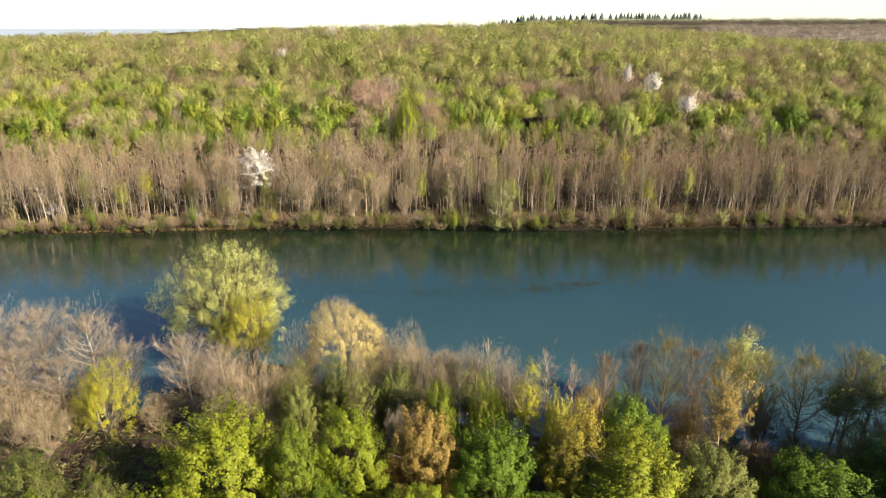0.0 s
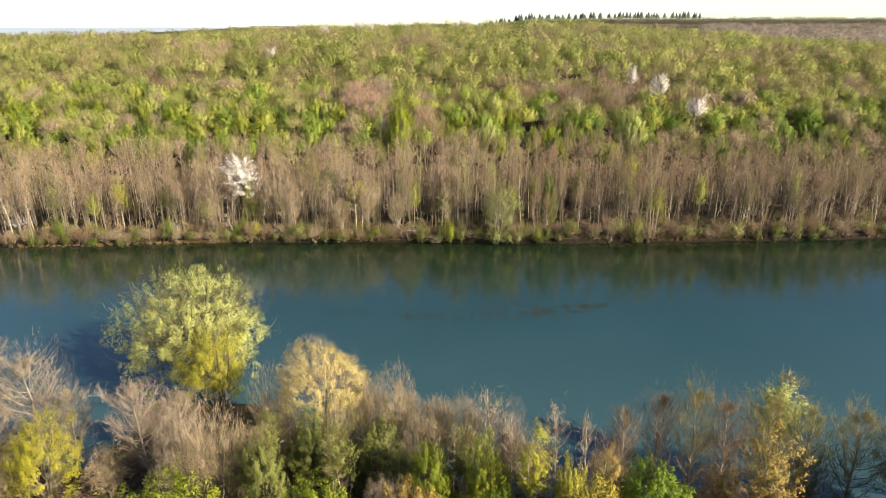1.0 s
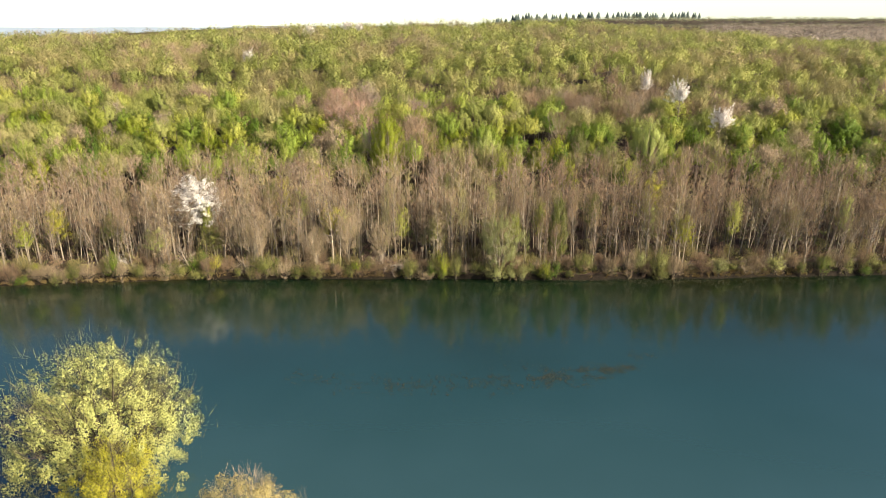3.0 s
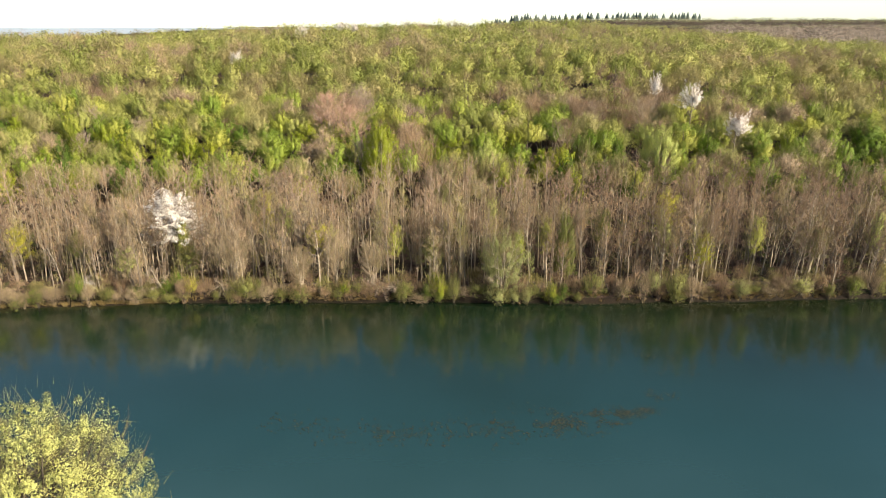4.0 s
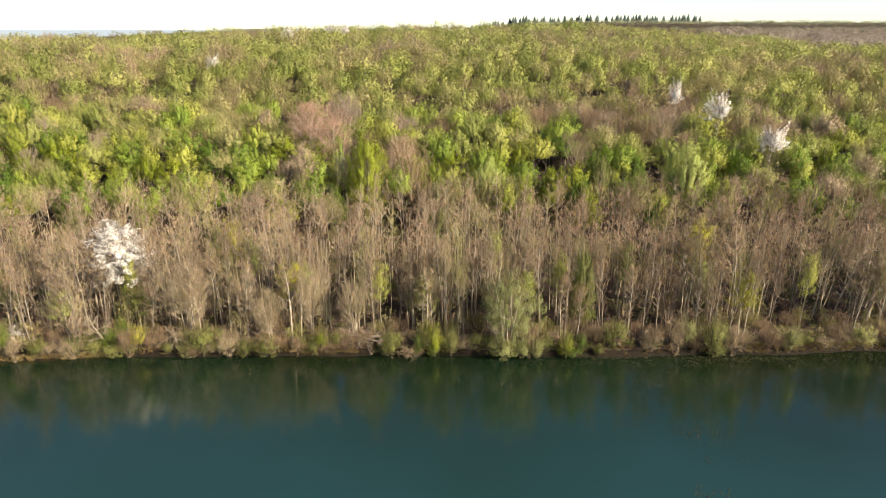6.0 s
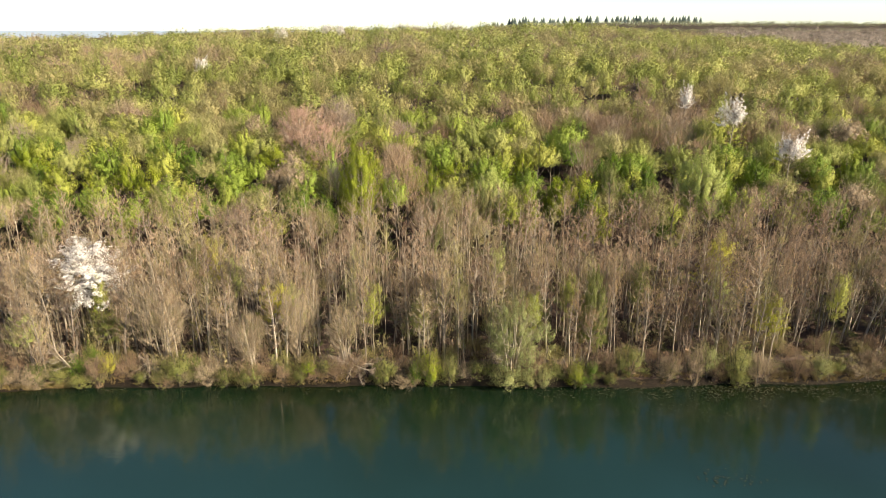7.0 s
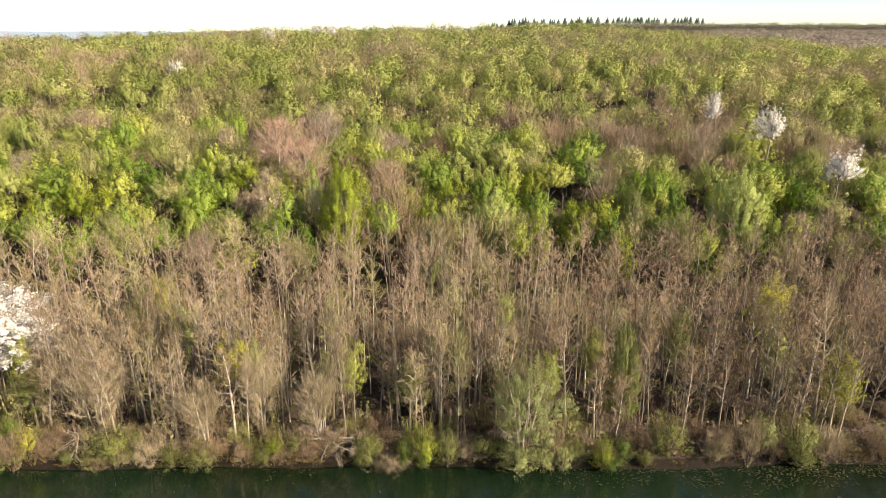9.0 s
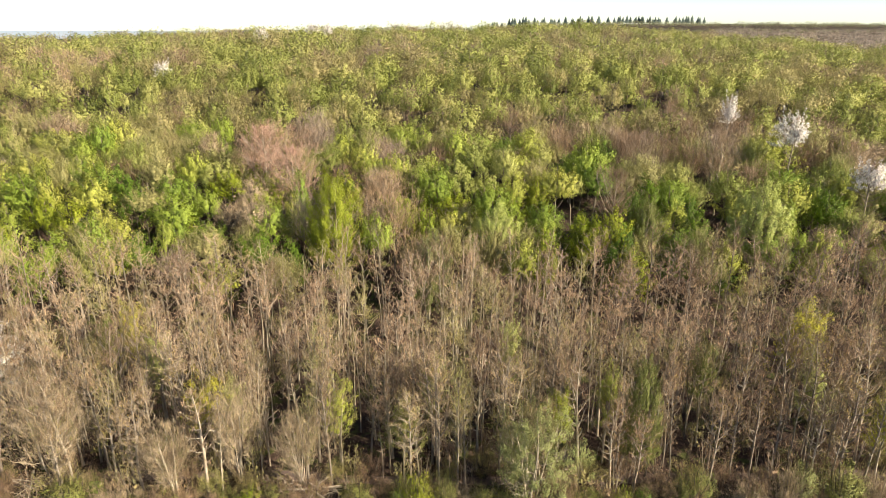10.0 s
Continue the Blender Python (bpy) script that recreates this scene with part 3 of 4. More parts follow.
for i, (x, y, top, r, m, label) in enumerate((
    (-16.9, 48.5, 18.2, 6.1, LEAF_GREEN, GREEN_TREE), (-9.4, 47.6, 16.2, 3.7, LEAF_GREEN, GREEN_TREE),
    (-2.9, 50.5, 17.2, 4.5, LEAF_GREEN, GREEN_TREE), (4.6, 50.5, 17.0, 4.1, LEAF_OCHRE, "ochre-brown budding leafy tree on the bank"),
    (12.2, 48.4, 16.9, 4.7, LEAF_DEEP, "deep green leafy tree on the bank"), (21.2, 50.0, 16.5, 4.5, LEAF_MUSTARD, "mustard-yellow budding tree on the bank"),
    (25.6, 46.0, 16.7, 5.6, LEAF_GREEN, GREEN_TREE), (35.2, 48.0, 14.4, 4.6, LEAF_OLIVE, "grey-green shrubby tree on the bank"),
    # dull trees here take a deeper green for the shade they stand in
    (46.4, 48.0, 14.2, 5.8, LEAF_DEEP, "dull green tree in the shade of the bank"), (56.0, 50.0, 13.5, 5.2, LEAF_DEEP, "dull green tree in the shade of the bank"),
    (-36.1, 45.0, 14.0, 3.4, LEAF_OLIVE, "pale green leafy tree on the bank"), (-27.0, 42.0, 13.0, 2.8, LEAF_OLIVE, "pale green leafy tree on the bank"),
    (28.3, 56.0, 16.2, 4.0, LEAF_DEEP, "deep green leafy tree on the bank"), (12.0, 58.0, 16.3, 2.8, LEAF_GREEN, GREEN_TREE),
    (6.3, 59.0, 15.2, 2.5, LEAF_GREEN, GREEN_TREE), (19.6, 55.0, 16.4, 2.1, LEAF_YELLOW, "narrow yellow-green tree on the bank"),
    (-12.0, 60.0, 15.3, 2.7, LEAF_OLIVE, "olive green leafy tree on the bank"), (-8.4, 66.0, 13.1, 3.0, LEAF_OLIVE, "olive green leafy tree on the bank"), (-1.0, 66.0, 13.0, 3.2, LEAF_OLIVE, "olive green leafy tree on the bank"),
    (4.0, 43.0, 12.5, 4.2, LEAF_GREEN, GREEN_TREE), (-22.0, 40.0, 13.0, 4.6, LEAF_GREEN, GREEN_TREE), (18.0, 40.0, 13.0, 5.0, LEAF_DEEP, "deep green leafy tree on the bank"),
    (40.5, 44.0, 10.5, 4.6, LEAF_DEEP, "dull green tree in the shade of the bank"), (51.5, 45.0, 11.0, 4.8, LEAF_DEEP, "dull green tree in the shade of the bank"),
    # the ranged row stands out of view, added to shade the bank
    *((x, 35.0 + x % 3, 15.0, 4.6, LEAF_GREEN, GREEN_TREE) for x in range(-34, 40, 8)), (-7.0, 41.0, 13.0, 5.0, LEAF_DEEP, "deep green leafy tree on the bank"), (32.0, 39.0, 12.0, 5.0, LEAF_GREEN, GREEN_TREE),
)):
    near("LEAFY", "leafy_tree", "leafy_%d" % (i % 4), label, x, y, top, 1.16 * r, BARK_DARK, (m,), i)
# dark bushes added where the bank lies in deep shade, to darken it
for i, (x, y, top, r) in enumerate(((-41.0, 50.0, 6.0, 4.0), (-34.0, 52.0, 6.5, 4.4), (-28.0, 55.0, 6.5, 4.4), (-36.0, 57.0, 5.5, 4.0), (-45.0, 55.0, 6.0, 4.2), (-30.0, 47.0, 7.0, 4.0), (-24.0, 57.0, 7.0, 3.6), (-51.0, 50.0, 7.0, 4.5), (34.0, 58.0, 5.5, 3.6), (41.0, 59.5, 5.5, 3.8), (48.0, 58.0, 6.0, 4.0), (55.0, 57.0, 6.0, 4.0), (44.0, 64.5, 4.0, 3.0), (37.0, 66.0, 3.6, 2.8), (52.0, 64.0, 4.0, 3.0), (33.0, 53.0, 6.5, 4.0), (41.0, 52.0, 6.5, 4.2), (50.0, 51.0, 6.5, 4.2))):
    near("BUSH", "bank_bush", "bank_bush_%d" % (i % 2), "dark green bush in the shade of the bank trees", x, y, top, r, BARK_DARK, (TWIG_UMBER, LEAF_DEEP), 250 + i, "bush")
for i, (x, y, top, r, m, label) in enumerate((
    (16.1, 56.5, 19.4, 2.7, LEAF_YELLOW, "slender tree with sparse bright yellow leaves"), (39.2, 56.5, 19.1, 3.1, LEAF_OCHRE, "slender tree with sparse orange-brown leaves"),
    (46.2, 69.5, 18.1, 4.4, LEAF_WILLOW, "pale green tree just coming into leaf"),
    (-13.5, 66.0, 13.6, 2.8, LEAF_OLIVE, "olive tree coming into leaf"), (-4.5, 63.0, 13.6, 2.4, LEAF_OLIVE, "olive tree coming into leaf"),
    (2.0, 62.5, 12.6, 2.6, LEAF_OLIVE, "olive tree coming into leaf"), (9.0, 62.0, 14.6, 2.6, LEAF_OLIVE, "olive tree coming into leaf"),
    (23.7, 57.0, 16.0, 2.2, LEAF_OCHRE, "slender tree with sparse orange-brown leaves"), (54.0, 60.0, 18.0, 3.2, LEAF_OLIVE, "olive tree coming into leaf"),
    (59.0, 62.0, 17.6, 3.2, LEAF_OLIVE, "olive tree coming into leaf"), (36.0, 59.0, 13.0, 2.2, LEAF_OCHRE, "slender tree with sparse orange-brown leaves"),
)):
    near("SPARSE", "budding_tree", "sparse_%d" % (i % 3), label, x, y, top, r, BARK_PALE, (TWIG_OLIVE, m), 40 + i)
PINK_TREE, ALDER = "bare pinkish-grey tree with dense fine twigs", "bare alder with olive twigs by the water"
for i, (x, y, top, r, m, label) in enumerate((
    (-52.7, 73.0, 17.4, 5.2, TWIG_PINK, PINK_TREE), (-44.4, 72.0, 17.4, 5.2, TWIG_PINK, PINK_TREE), (-60.0, 75.0, 16.8, 5.6, TWIG_PINK, PINK_TREE),
    (-39.5, 70.5, 13.6, 3.4, TWIG_PINK, PINK_TREE), (-68.0, 76.0, 17.0, 5.6, TWIG_PINK, PINK_TREE), (-46.5, 66.5, 12.5, 4.6, TWIG_PINK, PINK_TREE), (-54.0, 68.0, 13.5, 5.0, TWIG_PINK, PINK_TREE),
    (-28.9, 68.0, 16.1, 4.2, TWIG_PINK, PINK_TREE), (-25.5, 71.0, 13.0, 3.6, TWIG_PINK, PINK_TREE),
    (34.5, 64.0, 19.1, 3.2, TWIG_OLIVE, ALDER), (31.0, 66.0, 17.5, 2.8, TWIG_BROWN, "bare brown alder by the water"), (50.9, 62.0, 17.8, 4.0, TWIG_OLIVE, ALDER),
    (57.4, 63.0, 18.2, 3.4, TWIG_OLIVE, ALDER), (38.0, 64.0, 17.4, 3.0, TWIG_BROWN, "bare brown alder by the water"), (42.0, 64.0, 18.0, 3.4, TWIG_OLIVE, ALDER),
    (46.5, 63.5, 17.4, 3.2, TWIG_OLIVE, ALDER), (64.0, 63.0, 18.4, 4.0, TWIG_OLIVE, ALDER), (60.0, 57.0, 17.0, 4.0, TWIG_BROWN, "bare brown alder by the water"), (69.0, 67.0, 17.0, 4.0, TWIG_OLIVE, ALDER),
    (27.0, 65.5, 15.6, 2.2, TWIG_BROWN, "bare brown alder by the water"),
)):
    near("BARE", "bare_tree", "bare_%d" % (i % 4), label, x, y, top, r, BARK_PALE if i % 3 else BARK_GREY, (m, LEAF_OLIVE), 80 + i)
BROWN_SHRUB, TAWNY, TAN, SHADY = "dense brown bare shrub-like tree", "tawny bare willow shrub", "tan thicket of thin bare stems", "brown bare shrub in the shade"
for i, (x, y, top, r, m, label) in enumerate((
    (-18.2, 62.0, 15.6, 4.4, TWIG_TAN, BROWN_SHRUB), (-22.6, 63.0, 13.0, 3.4, TWIG_PINK, BROWN_SHRUB), (-14.5, 63.5, 13.8, 3.0, TWIG_TAN, BROWN_SHRUB),
    (-52.0, 63.0, 10.0, 5.5, TWIG_TAN, TAWNY), (-46.0, 61.0, 9.0, 4.5, TWIG_TAN, TAWNY), (-60.0, 66.0, 10.0, 5.0, TWIG_TAN, TAWNY), (-33.0, 66.0, 7.0, 3.0, TWIG_TAN, TAWNY),
    (31.0, 59.0, 9.0, 3.4, TWIG_BROWN, SHADY), (44.0, 56.0, 9.0, 3.6, TWIG_BROWN, SHADY), (53.0, 55.0, 10.0, 3.6, TWIG_OLIVE, TAWNY), (62.0, 53.0, 9.0, 4.0, TWIG_BROWN, SHADY),
    (1.0, 56.5, 13.0, 2.0, TWIG_PINK, BROWN_SHRUB), (-3.5, 72.0, 13.8, 3.8, TWIG_TAN, TAN), (1.2, 73.0, 13.4, 3.6, TWIG_TAN, TAN), (5.8, 71.0, 13.2, 3.4, TWIG_TAN, TAN),
    (9.6, 69.0, 13.0, 3.0, TWIG_TAN, TAN), (14.5, 66.0, 13.2, 2.8, TWIG_PINK, TAN), (17.0, 64.0, 12.4, 2.6, TWIG_PINK, TAN), (25.0, 62.0, 11.8, 2.8, TWIG_BROWN, SHADY),
    (-14.0, 71.5, 13.4, 3.6, TWIG_TAN, TAWNY), (-30.0, 75.0, 9.0, 3.2, TWIG_PINK, BROWN_SHRUB), (37.0, 61.0, 10.0, 3.2, TWIG_BROWN, SHADY), (48.0, 65.0, 10.0, 3.4, TWIG_BROWN, SHADY),
    (58.0, 59.0, 11.0, 3.4, TWIG_OLIVE, TAWNY), (-5.0, 68.0, 12.6, 3.0, TWIG_OLIVE, TAWNY), (4.0, 66.5, 11.6, 3.0, TWIG_TAN, TAN),
)):
    near("SHRUB", "shrub", "shrub_%d" % (i % 3), label, x, y, top, r, BARK_GREY, (m, LEAF_OLIVE), 120 + i, "shrub")
for i, (x, y, top, r) in enumerate(((12.3, 66.0, 17.8, 2.3), (19.6, 64.0, 17.3, 1.9), (22.7, 63.0, 16.6, 1.5), (14.6, 64.5, 15.6, 1.8), (10.5, 67.0, 16.0, 1.6), (27.0, 64.5, 16.6, 1.8))):
    near("POLE", "slender_tree", "slender_%d" % (i % 3), "tall thin bare grey tree by the water", x, y, top, r, BARK_PALE, (TWIG_PINK, LEAF_OLIVE), 190 + i)
for i in range(26):
    rng = np.random.default_rng(900 + i)
    x = -5 + i * 0.75 + rng.uniform(-0.6, 0.6)
    near("POLE", "sapling", "sapling_%d" % (i % 3), "thin bare tan sapling at the water's edge", x, 71 + rng.uniform(-3, 3) - 0.3 * max(x, 0), 14.6 - 0.08 * i + rng.uniform(-1.5, 1), 1.3, BARK_PALE, (TWIG_TAN, LEAF_OLIVE), 150 + i, "sapling")
near("WILLOW", "willow_tree", "willow", "large spreading pale yellow-green willow standing at the water", -33.0, 93.5, 20.4, 11.6, BARK_DARK, (TWIG_OLIVE, LEAF_WILLOW), 201, "willow")
near("SALLOW", "sallow", "sallow", "yellow-green willow bush in front of the big willow", -25.0, 82.0, 16.8, 5.4, BARK_DARK, (TWIG_OLIVE, LEAF_YELLOW), 202, "willow")
near("SALLOW", "budding_tree", "yellow_sallow", "yellow-green tree coming into leaf", -39.5, 64.0, 14.2, 4.8, BARK_GREY, (TWIG_OLIVE, LEAF_YELLOW), 204)
near("ROUND", "round_willow", "round_willow", "round golden-yellow flowering willow on the bank", -8.7, 73.0, 18.2, 5.6, BARK_GREY, (TWIG_TAN, LEAF_GOLD), 203, "willow")

# ---- far bank: landmarks ----
def far(kind, name, key, label, x, y, top, radius, bark, materials, seed, category="tree"):
    g = KINDS[kind]
    return tree(name, key, label, category, x, y, top, radius, bark, materials, seed, g["shape"], g["clothes"], g.get("leafage"), "trees on the far bank", 2.6 if kind == "POLE" else 1.0)


far("BLOSSOM", "cherry_tree", "cherry", "wild cherry tree in full white blossom", -51.4, 173.6, 21.2, 7.6, BARK_GREY, (TWIG_BROWN, FLOWER_WHITE), 301)
for i, (x, y, top, r) in enumerate(((76.4, 234.0, 37.2, 3.9), (84.2, 219.4, 31.6, 4.0), (71.0, 253.0, 38.4, 2.3), (-75.0, 297.0, 43.0, 3.0), (-65.8, 370, 50.6, 3.6), (-51.0, 396, 52.5, 4.0), (-45.0, 396, 52.0, 3.0))):
    far("BLOOM", "cherry_tree", "cherry_%d" % (i % 2), "wild cherry tree in white blossom on the hill", x, y, top, r, BARK_GREY, (TWIG_BROWN, FLOWER_WHITE), 310 + i)
for i, (kind, x, y, top, r, m, label) in enumerate((
    ("BARE", -20.0, 222.0, 32.6, 6.4, TWIG_ROSE, "broad bare pinkish-brown tree on the hill"), ("BARE", -27.5, 229.0, 35.2, 6.4, TWIG_ROSE, "broad bare pinkish-brown tree on the hill"),
    ("LEAFY", 16.6, 209.0, 24.6, 4.6, LEAF_WILLOW, "yellow-green leafy tree at the hill's foot"), ("LEAFY", 5.4, 201.0, 22.0, 4.0, LEAF_SAGE, "pale grey-green tree at the hill's foot"),
    ("LEAFY", -10.6, 208.5, 29.6, 5.2, LEAF_GREEN, "round bright green tree at the hill's foot"), ("BARE", 37.2, 214.0, 30.6, 4.2, TWIG_BROWN, "bare ochre-brown tree on the hill"),
    ("LEAFY", 61.9, 212.0, 28.0, 5.4, LEAF_WILLOW, "yellow-green leafy tree at the hill's foot"), ("BARE", 62.0, 232.0, 34.0, 4.0, TWIG_BROWN, "bare ochre-brown tree on the hill"),
    ("LEAFY", 42.0, 211.0, 25.5, 3.6, LEAF_OLIVE, "olive green tree at the hill's foot"), ("BARE", -92.0, 214.0, 26.0, 3.0, TWIG_PINK, "bare pale-trunked tree at the hill's foot"),
)):
    far(kind, "hill_tree", "hill_%s_%d" % (kind, i % 2), label, x, y, top, r, BARK_PALE, (m,) if kind == "LEAFY" else (m, LEAF_OLIVE), 390 + i)
far("BUSH", "blossom_bush", "blossom_bush", "white-flowering blackthorn bush on the bank", -66.9, 164.9, 5.0, 2.6, BARK_DARK, (TWIG_BROWN, FLOWER_WHITE), 320, "bush")
far("BUSH", "blossom_bush", "blossom_bush", "white-flowering blackthorn bush on the bank", -107.0, 163.0, 7.4, 3.2, BARK_DARK, (TWIG_BROWN, FLOWER_WHITE), 321, "bush")
BANK = ((17.6, 162.8, 4.6, 3.4, LEAF_SAGE), (20.6, 163.2, 4.0, 2.6, LEAF_SAGE), (-23.0, 162.6, 4.2, 3.0, LEAF_OLIVE), (-26.5, 162.8, 3.8, 2.6, LEAF_OLIVE), (-1.5, 163.6, 5.4, 2.5, LEAF_OLIVE), (5.7, 163.6, 7.4, 3.0, LEAF_GREEN), (28.2, 163.4, 5.4, 1.8, LEAF_GREEN), (30.8, 164.2, 5.0, 2.1, LEAF_DEEP), (37.0, 165.2, 6.6, 2.8, LEAF_OLIVE), (49.2, 165.6, 7.4, 2.6, LEAF_SAGE),
        (53.6, 165.6, 7.2, 3.6, LEAF_OLIVE), (67.0, 165.8, 5.6, 2.6, LEAF_SAGE), (80.0, 167.5, 5.2, 3.0, LEAF_WILLOW), (92.0, 168.6, 5.0, 2.6, LEAF_OLIVE), (102.0, 169.5, 5.0, 2.6, LEAF_OLIVE), (115.0, 171.0, 5.0, 3.0, LEAF_WILLOW),
        (23.2, 163.2, 4.4, 2.0, LEAF_SAGE), (-13.7, 163.9, 4.4, 1.9, LEAF_GREEN), (-17.0, 164.2, 3.6, 1.7, LEAF_OLIVE), (-33.7, 162.6, 6.6, 4.4, LEAF_OLIVE), (-31.6, 164.4, 4.8, 1.7, LEAF_DEEP), (-44.8, 163.0, 6.4, 2.2, LEAF_YELLOW), (-48.5, 165.5, 6.0, 2.2, LEAF_DEEP),
        (-48.9, 161.6, 3.0, 2.8, LEAF_OLIVE), (-56.0, 163.0, 4.0, 2.0, LEAF_DEEP), (-61.5, 162.0, 3.4, 1.8, LEAF_OLIVE), (-75.0, 161.5, 4.2, 2.0, LEAF_OLIVE), (-84.0, 161.0, 4.6, 2.4, LEAF_GREEN), (-94.0, 160.0, 4.2, 2.4, LEAF_OLIVE))
for i, (x, y, top, r, m) in enumerate(BANK):
    far("BUSH", "bush", "bush_%d" % (i % 4), "rounded green bush at the water's edge", x, y, top, r, BARK_DARK, (TWIG_OLIVE, m), 330 + i, "bush")
rng = np.random.default_rng(17)
for i in range(120):
    x = -121 + i * 2.1 + rng.uniform(-1.6, 1.6)
    y = float(profile(FAR_SHORE, x)) + rng.uniform(-0.4, 1.6)
    top, r = 1.8 + 1.9 * math.exp(rng.normal() * 0.45 + 0.2), rng.uniform(1.5, 3.2)
    if rng.random() < 0.42:
        far("BUSH", "bush", "bush_%d" % (i % 4), "low olive green bush at the water's edge", x, y, top * 0.85, r * 0.8, BARK_DARK, (TWIG_OLIVE, (LEAF_OLIVE, LEAF_OLIVE, LEAF_DEEP)[rng.integers(0, 3)]), 460 + i, "bush")
    else:
        far("THICKET", "bush", "thicket_%d" % (i % 4), "bare brown twiggy bush at the water's edge", x, y, top, r, BARK_DARK, ((TWIG_BROWN, TWIG_TAN, TWIG_UMBER)[rng.integers(0, 3)], LEAF_OLIVE), 460 + i, "bush")
for i in range(64):
    x = -119 + i * 3.9 + rng.uniform(-1.8, 1.8)
    y = float(profile(FAR_SHORE, x)) + rng.uniform(1.6, 7.0)
    far("THICKET", "bush", "thicket_%d" % (i % 4), "taller bare brown bush among the bank trees", x, y, 3.2 + 2.6 * rng.random() ** 1.5 + 0.1 * (y - 160), rng.uniform(1.5, 2.8), BARK_DARK, ((TWIG_BROWN, TWIG_UMBER, TWIG_OLIVE)[rng.integers(0, 3)], LEAF_OLIVE), 560 + i, "bush")
for i in range(16):
    x = -96 + i * 12.6 + rng.uniform(-4, 4)
    y = float(profile(FAR_SHORE, x)) + rng.uniform(3, 16)
    far("SPARSE", "budding_tree", "bank_SPARSE_%d" % (i % 2), "slim yellow-green tree coming into leaf among bare alders", x, y, 14.5 + 0.3 * (y - 165) + rng.uniform(-2.5, 2), rng.uniform(1.7, 2.5), BARK_PALE, (TWIG_OLIVE, (LEAF_WILLOW, LEAF_LIME, LEAF_OLIVE)[i % 3]), 640 + i)
for i, (kind, x, y, top, r, m, label) in enumerate((
    ("SALLOW", 18.2, 164.2, 15.6, 5.4, LEAF_SAGE, "grey-green tree leaning over the water"), ("SPARSE", 21.8, 170.0, 14.2, 2.2, LEAF_GREEN, "slender fresh green tree on the bank"),
    ("LEAFY", 31.4, 170.0, 16.6, 2.6, LEAF_OLIVE, "slim pointed olive green tree on the bank"), ("SPARSE", 58.8, 168.0, 15.0, 2.9, LEAF_YELLOW, "slender yellow-green tree on the bank"),
    ("SPARSE", 55.2, 181.0, 20.6, 3.8, LEAF_YELLOW, "yellow-green leafy tree among bare ones"), ("SPARSE", -19.5, 170.0, 15.5, 3.0, LEAF_YELLOW, "slender yellow-green tree on the bank"),
    ("SPARSE", 3.6, 168.0, 14.0, 2.6, LEAF_OLIVE, "olive tree coming into leaf on the bank"), ("SHRUB", -22.5, 165.2, 11.5, 4.4, LEAF_OLIVE, "pale bare willow on the bank"),
    ("SHRUB", -37.5, 166.5, 16.0, 5.4, LEAF_OLIVE, "pale bare willow on the bank"), ("SPARSE", -46.5, 168.0, 11.0, 3.0, LEAF_OLIVE, "olive tree coming into leaf on the bank"),
    ("SHRUB", -8.0, 166.5, 13.5, 3.8, LEAF_OLIVE, "pale bare willow on the bank"), ("SPARSE", -82.0, 168.0, 15.0, 3.0, LEAF_YELLOW, "slender yellow-green tree on the bank"),
    ("SPARSE", -28.0, 176.0, 18.6, 2.6, LEAF_WILLOW, "yellow-green leafy tree among bare ones"), ("SPARSE", -33.0, 181.0, 19.6, 2.6, LEAF_YELLOW, "yellow-green leafy tree among bare ones"),
    ("SHRUB", -16.0, 168.0, 15.0, 3.8, LEAF_OLIVE, "pale bare willow on the bank"), ("SHRUB", -58.0, 166.0, 11.0, 4.0, LEAF_OLIVE, "pale bare willow on the bank"),
)):
    far(kind, "bank_tree", "bank_%s_%d" % (kind, i % 2), label, x, y, top, r, BARK_PALE, (m,) if kind == "LEAFY" else (TWIG_TAN if kind == "SHRUB" else TWIG_OLIVE, m), 360 + i)

# a trodden track behind the bushes
m, t, out = nodes_of("trodden_litter")
fine = node(t, "ShaderNodeTexNoise", Scale=3.0, Detail=7.0, Roughness=0.7)
t.links.new(t.nodes.new("ShaderNodeTexCoord").outputs["Object"], fine.inputs["Vector"])
face = node(t, "ShaderNodeBsdfPrincipled", Roughness=0.95)
t.links.new(ramp(t, fine.outputs[0], ((0.3, (0.05, 0.035, 0.029)), (0.7, (0.17, 0.12, 0.097)))), face.inputs["Base Color"])
t.links.new(face.outputs[0], out.inputs[0])
tx = np.arange(-75, 112, 0.8)
mid = profile(FAR_SHORE, tx) + 5.2 + 0.9 * wobble(tx, 0 * tx, 9.0, 4.0)
wide_track = 0.8 + 0.35 * wobble(tx, 0 * tx, 2.1, 7.0)
rows_of = [np.stack([tx, mid + wide_track * k, land(tx, mid + wide_track * k) + (0.08 if abs(k) < 0.9 else -0.05)], 1) for k in (-1, -0.5, 0, 0.5, 1)]
q = (np.arange(4)[:, None] * len(tx) + np.arange(len(tx) - 1)[None]).ravel()
track = mesh_of("path", np.concatenate(rows_of), np.concatenate([np.stack([q, q + 1, q + len(tx) + 1], 1), np.stack([q, q + len(tx) + 1, q + len(tx)], 1)]), [m], smooth=True)
tagged(new("path", track), "trodden pinkish-brown track along the wooded bank", "path", kind="structure")

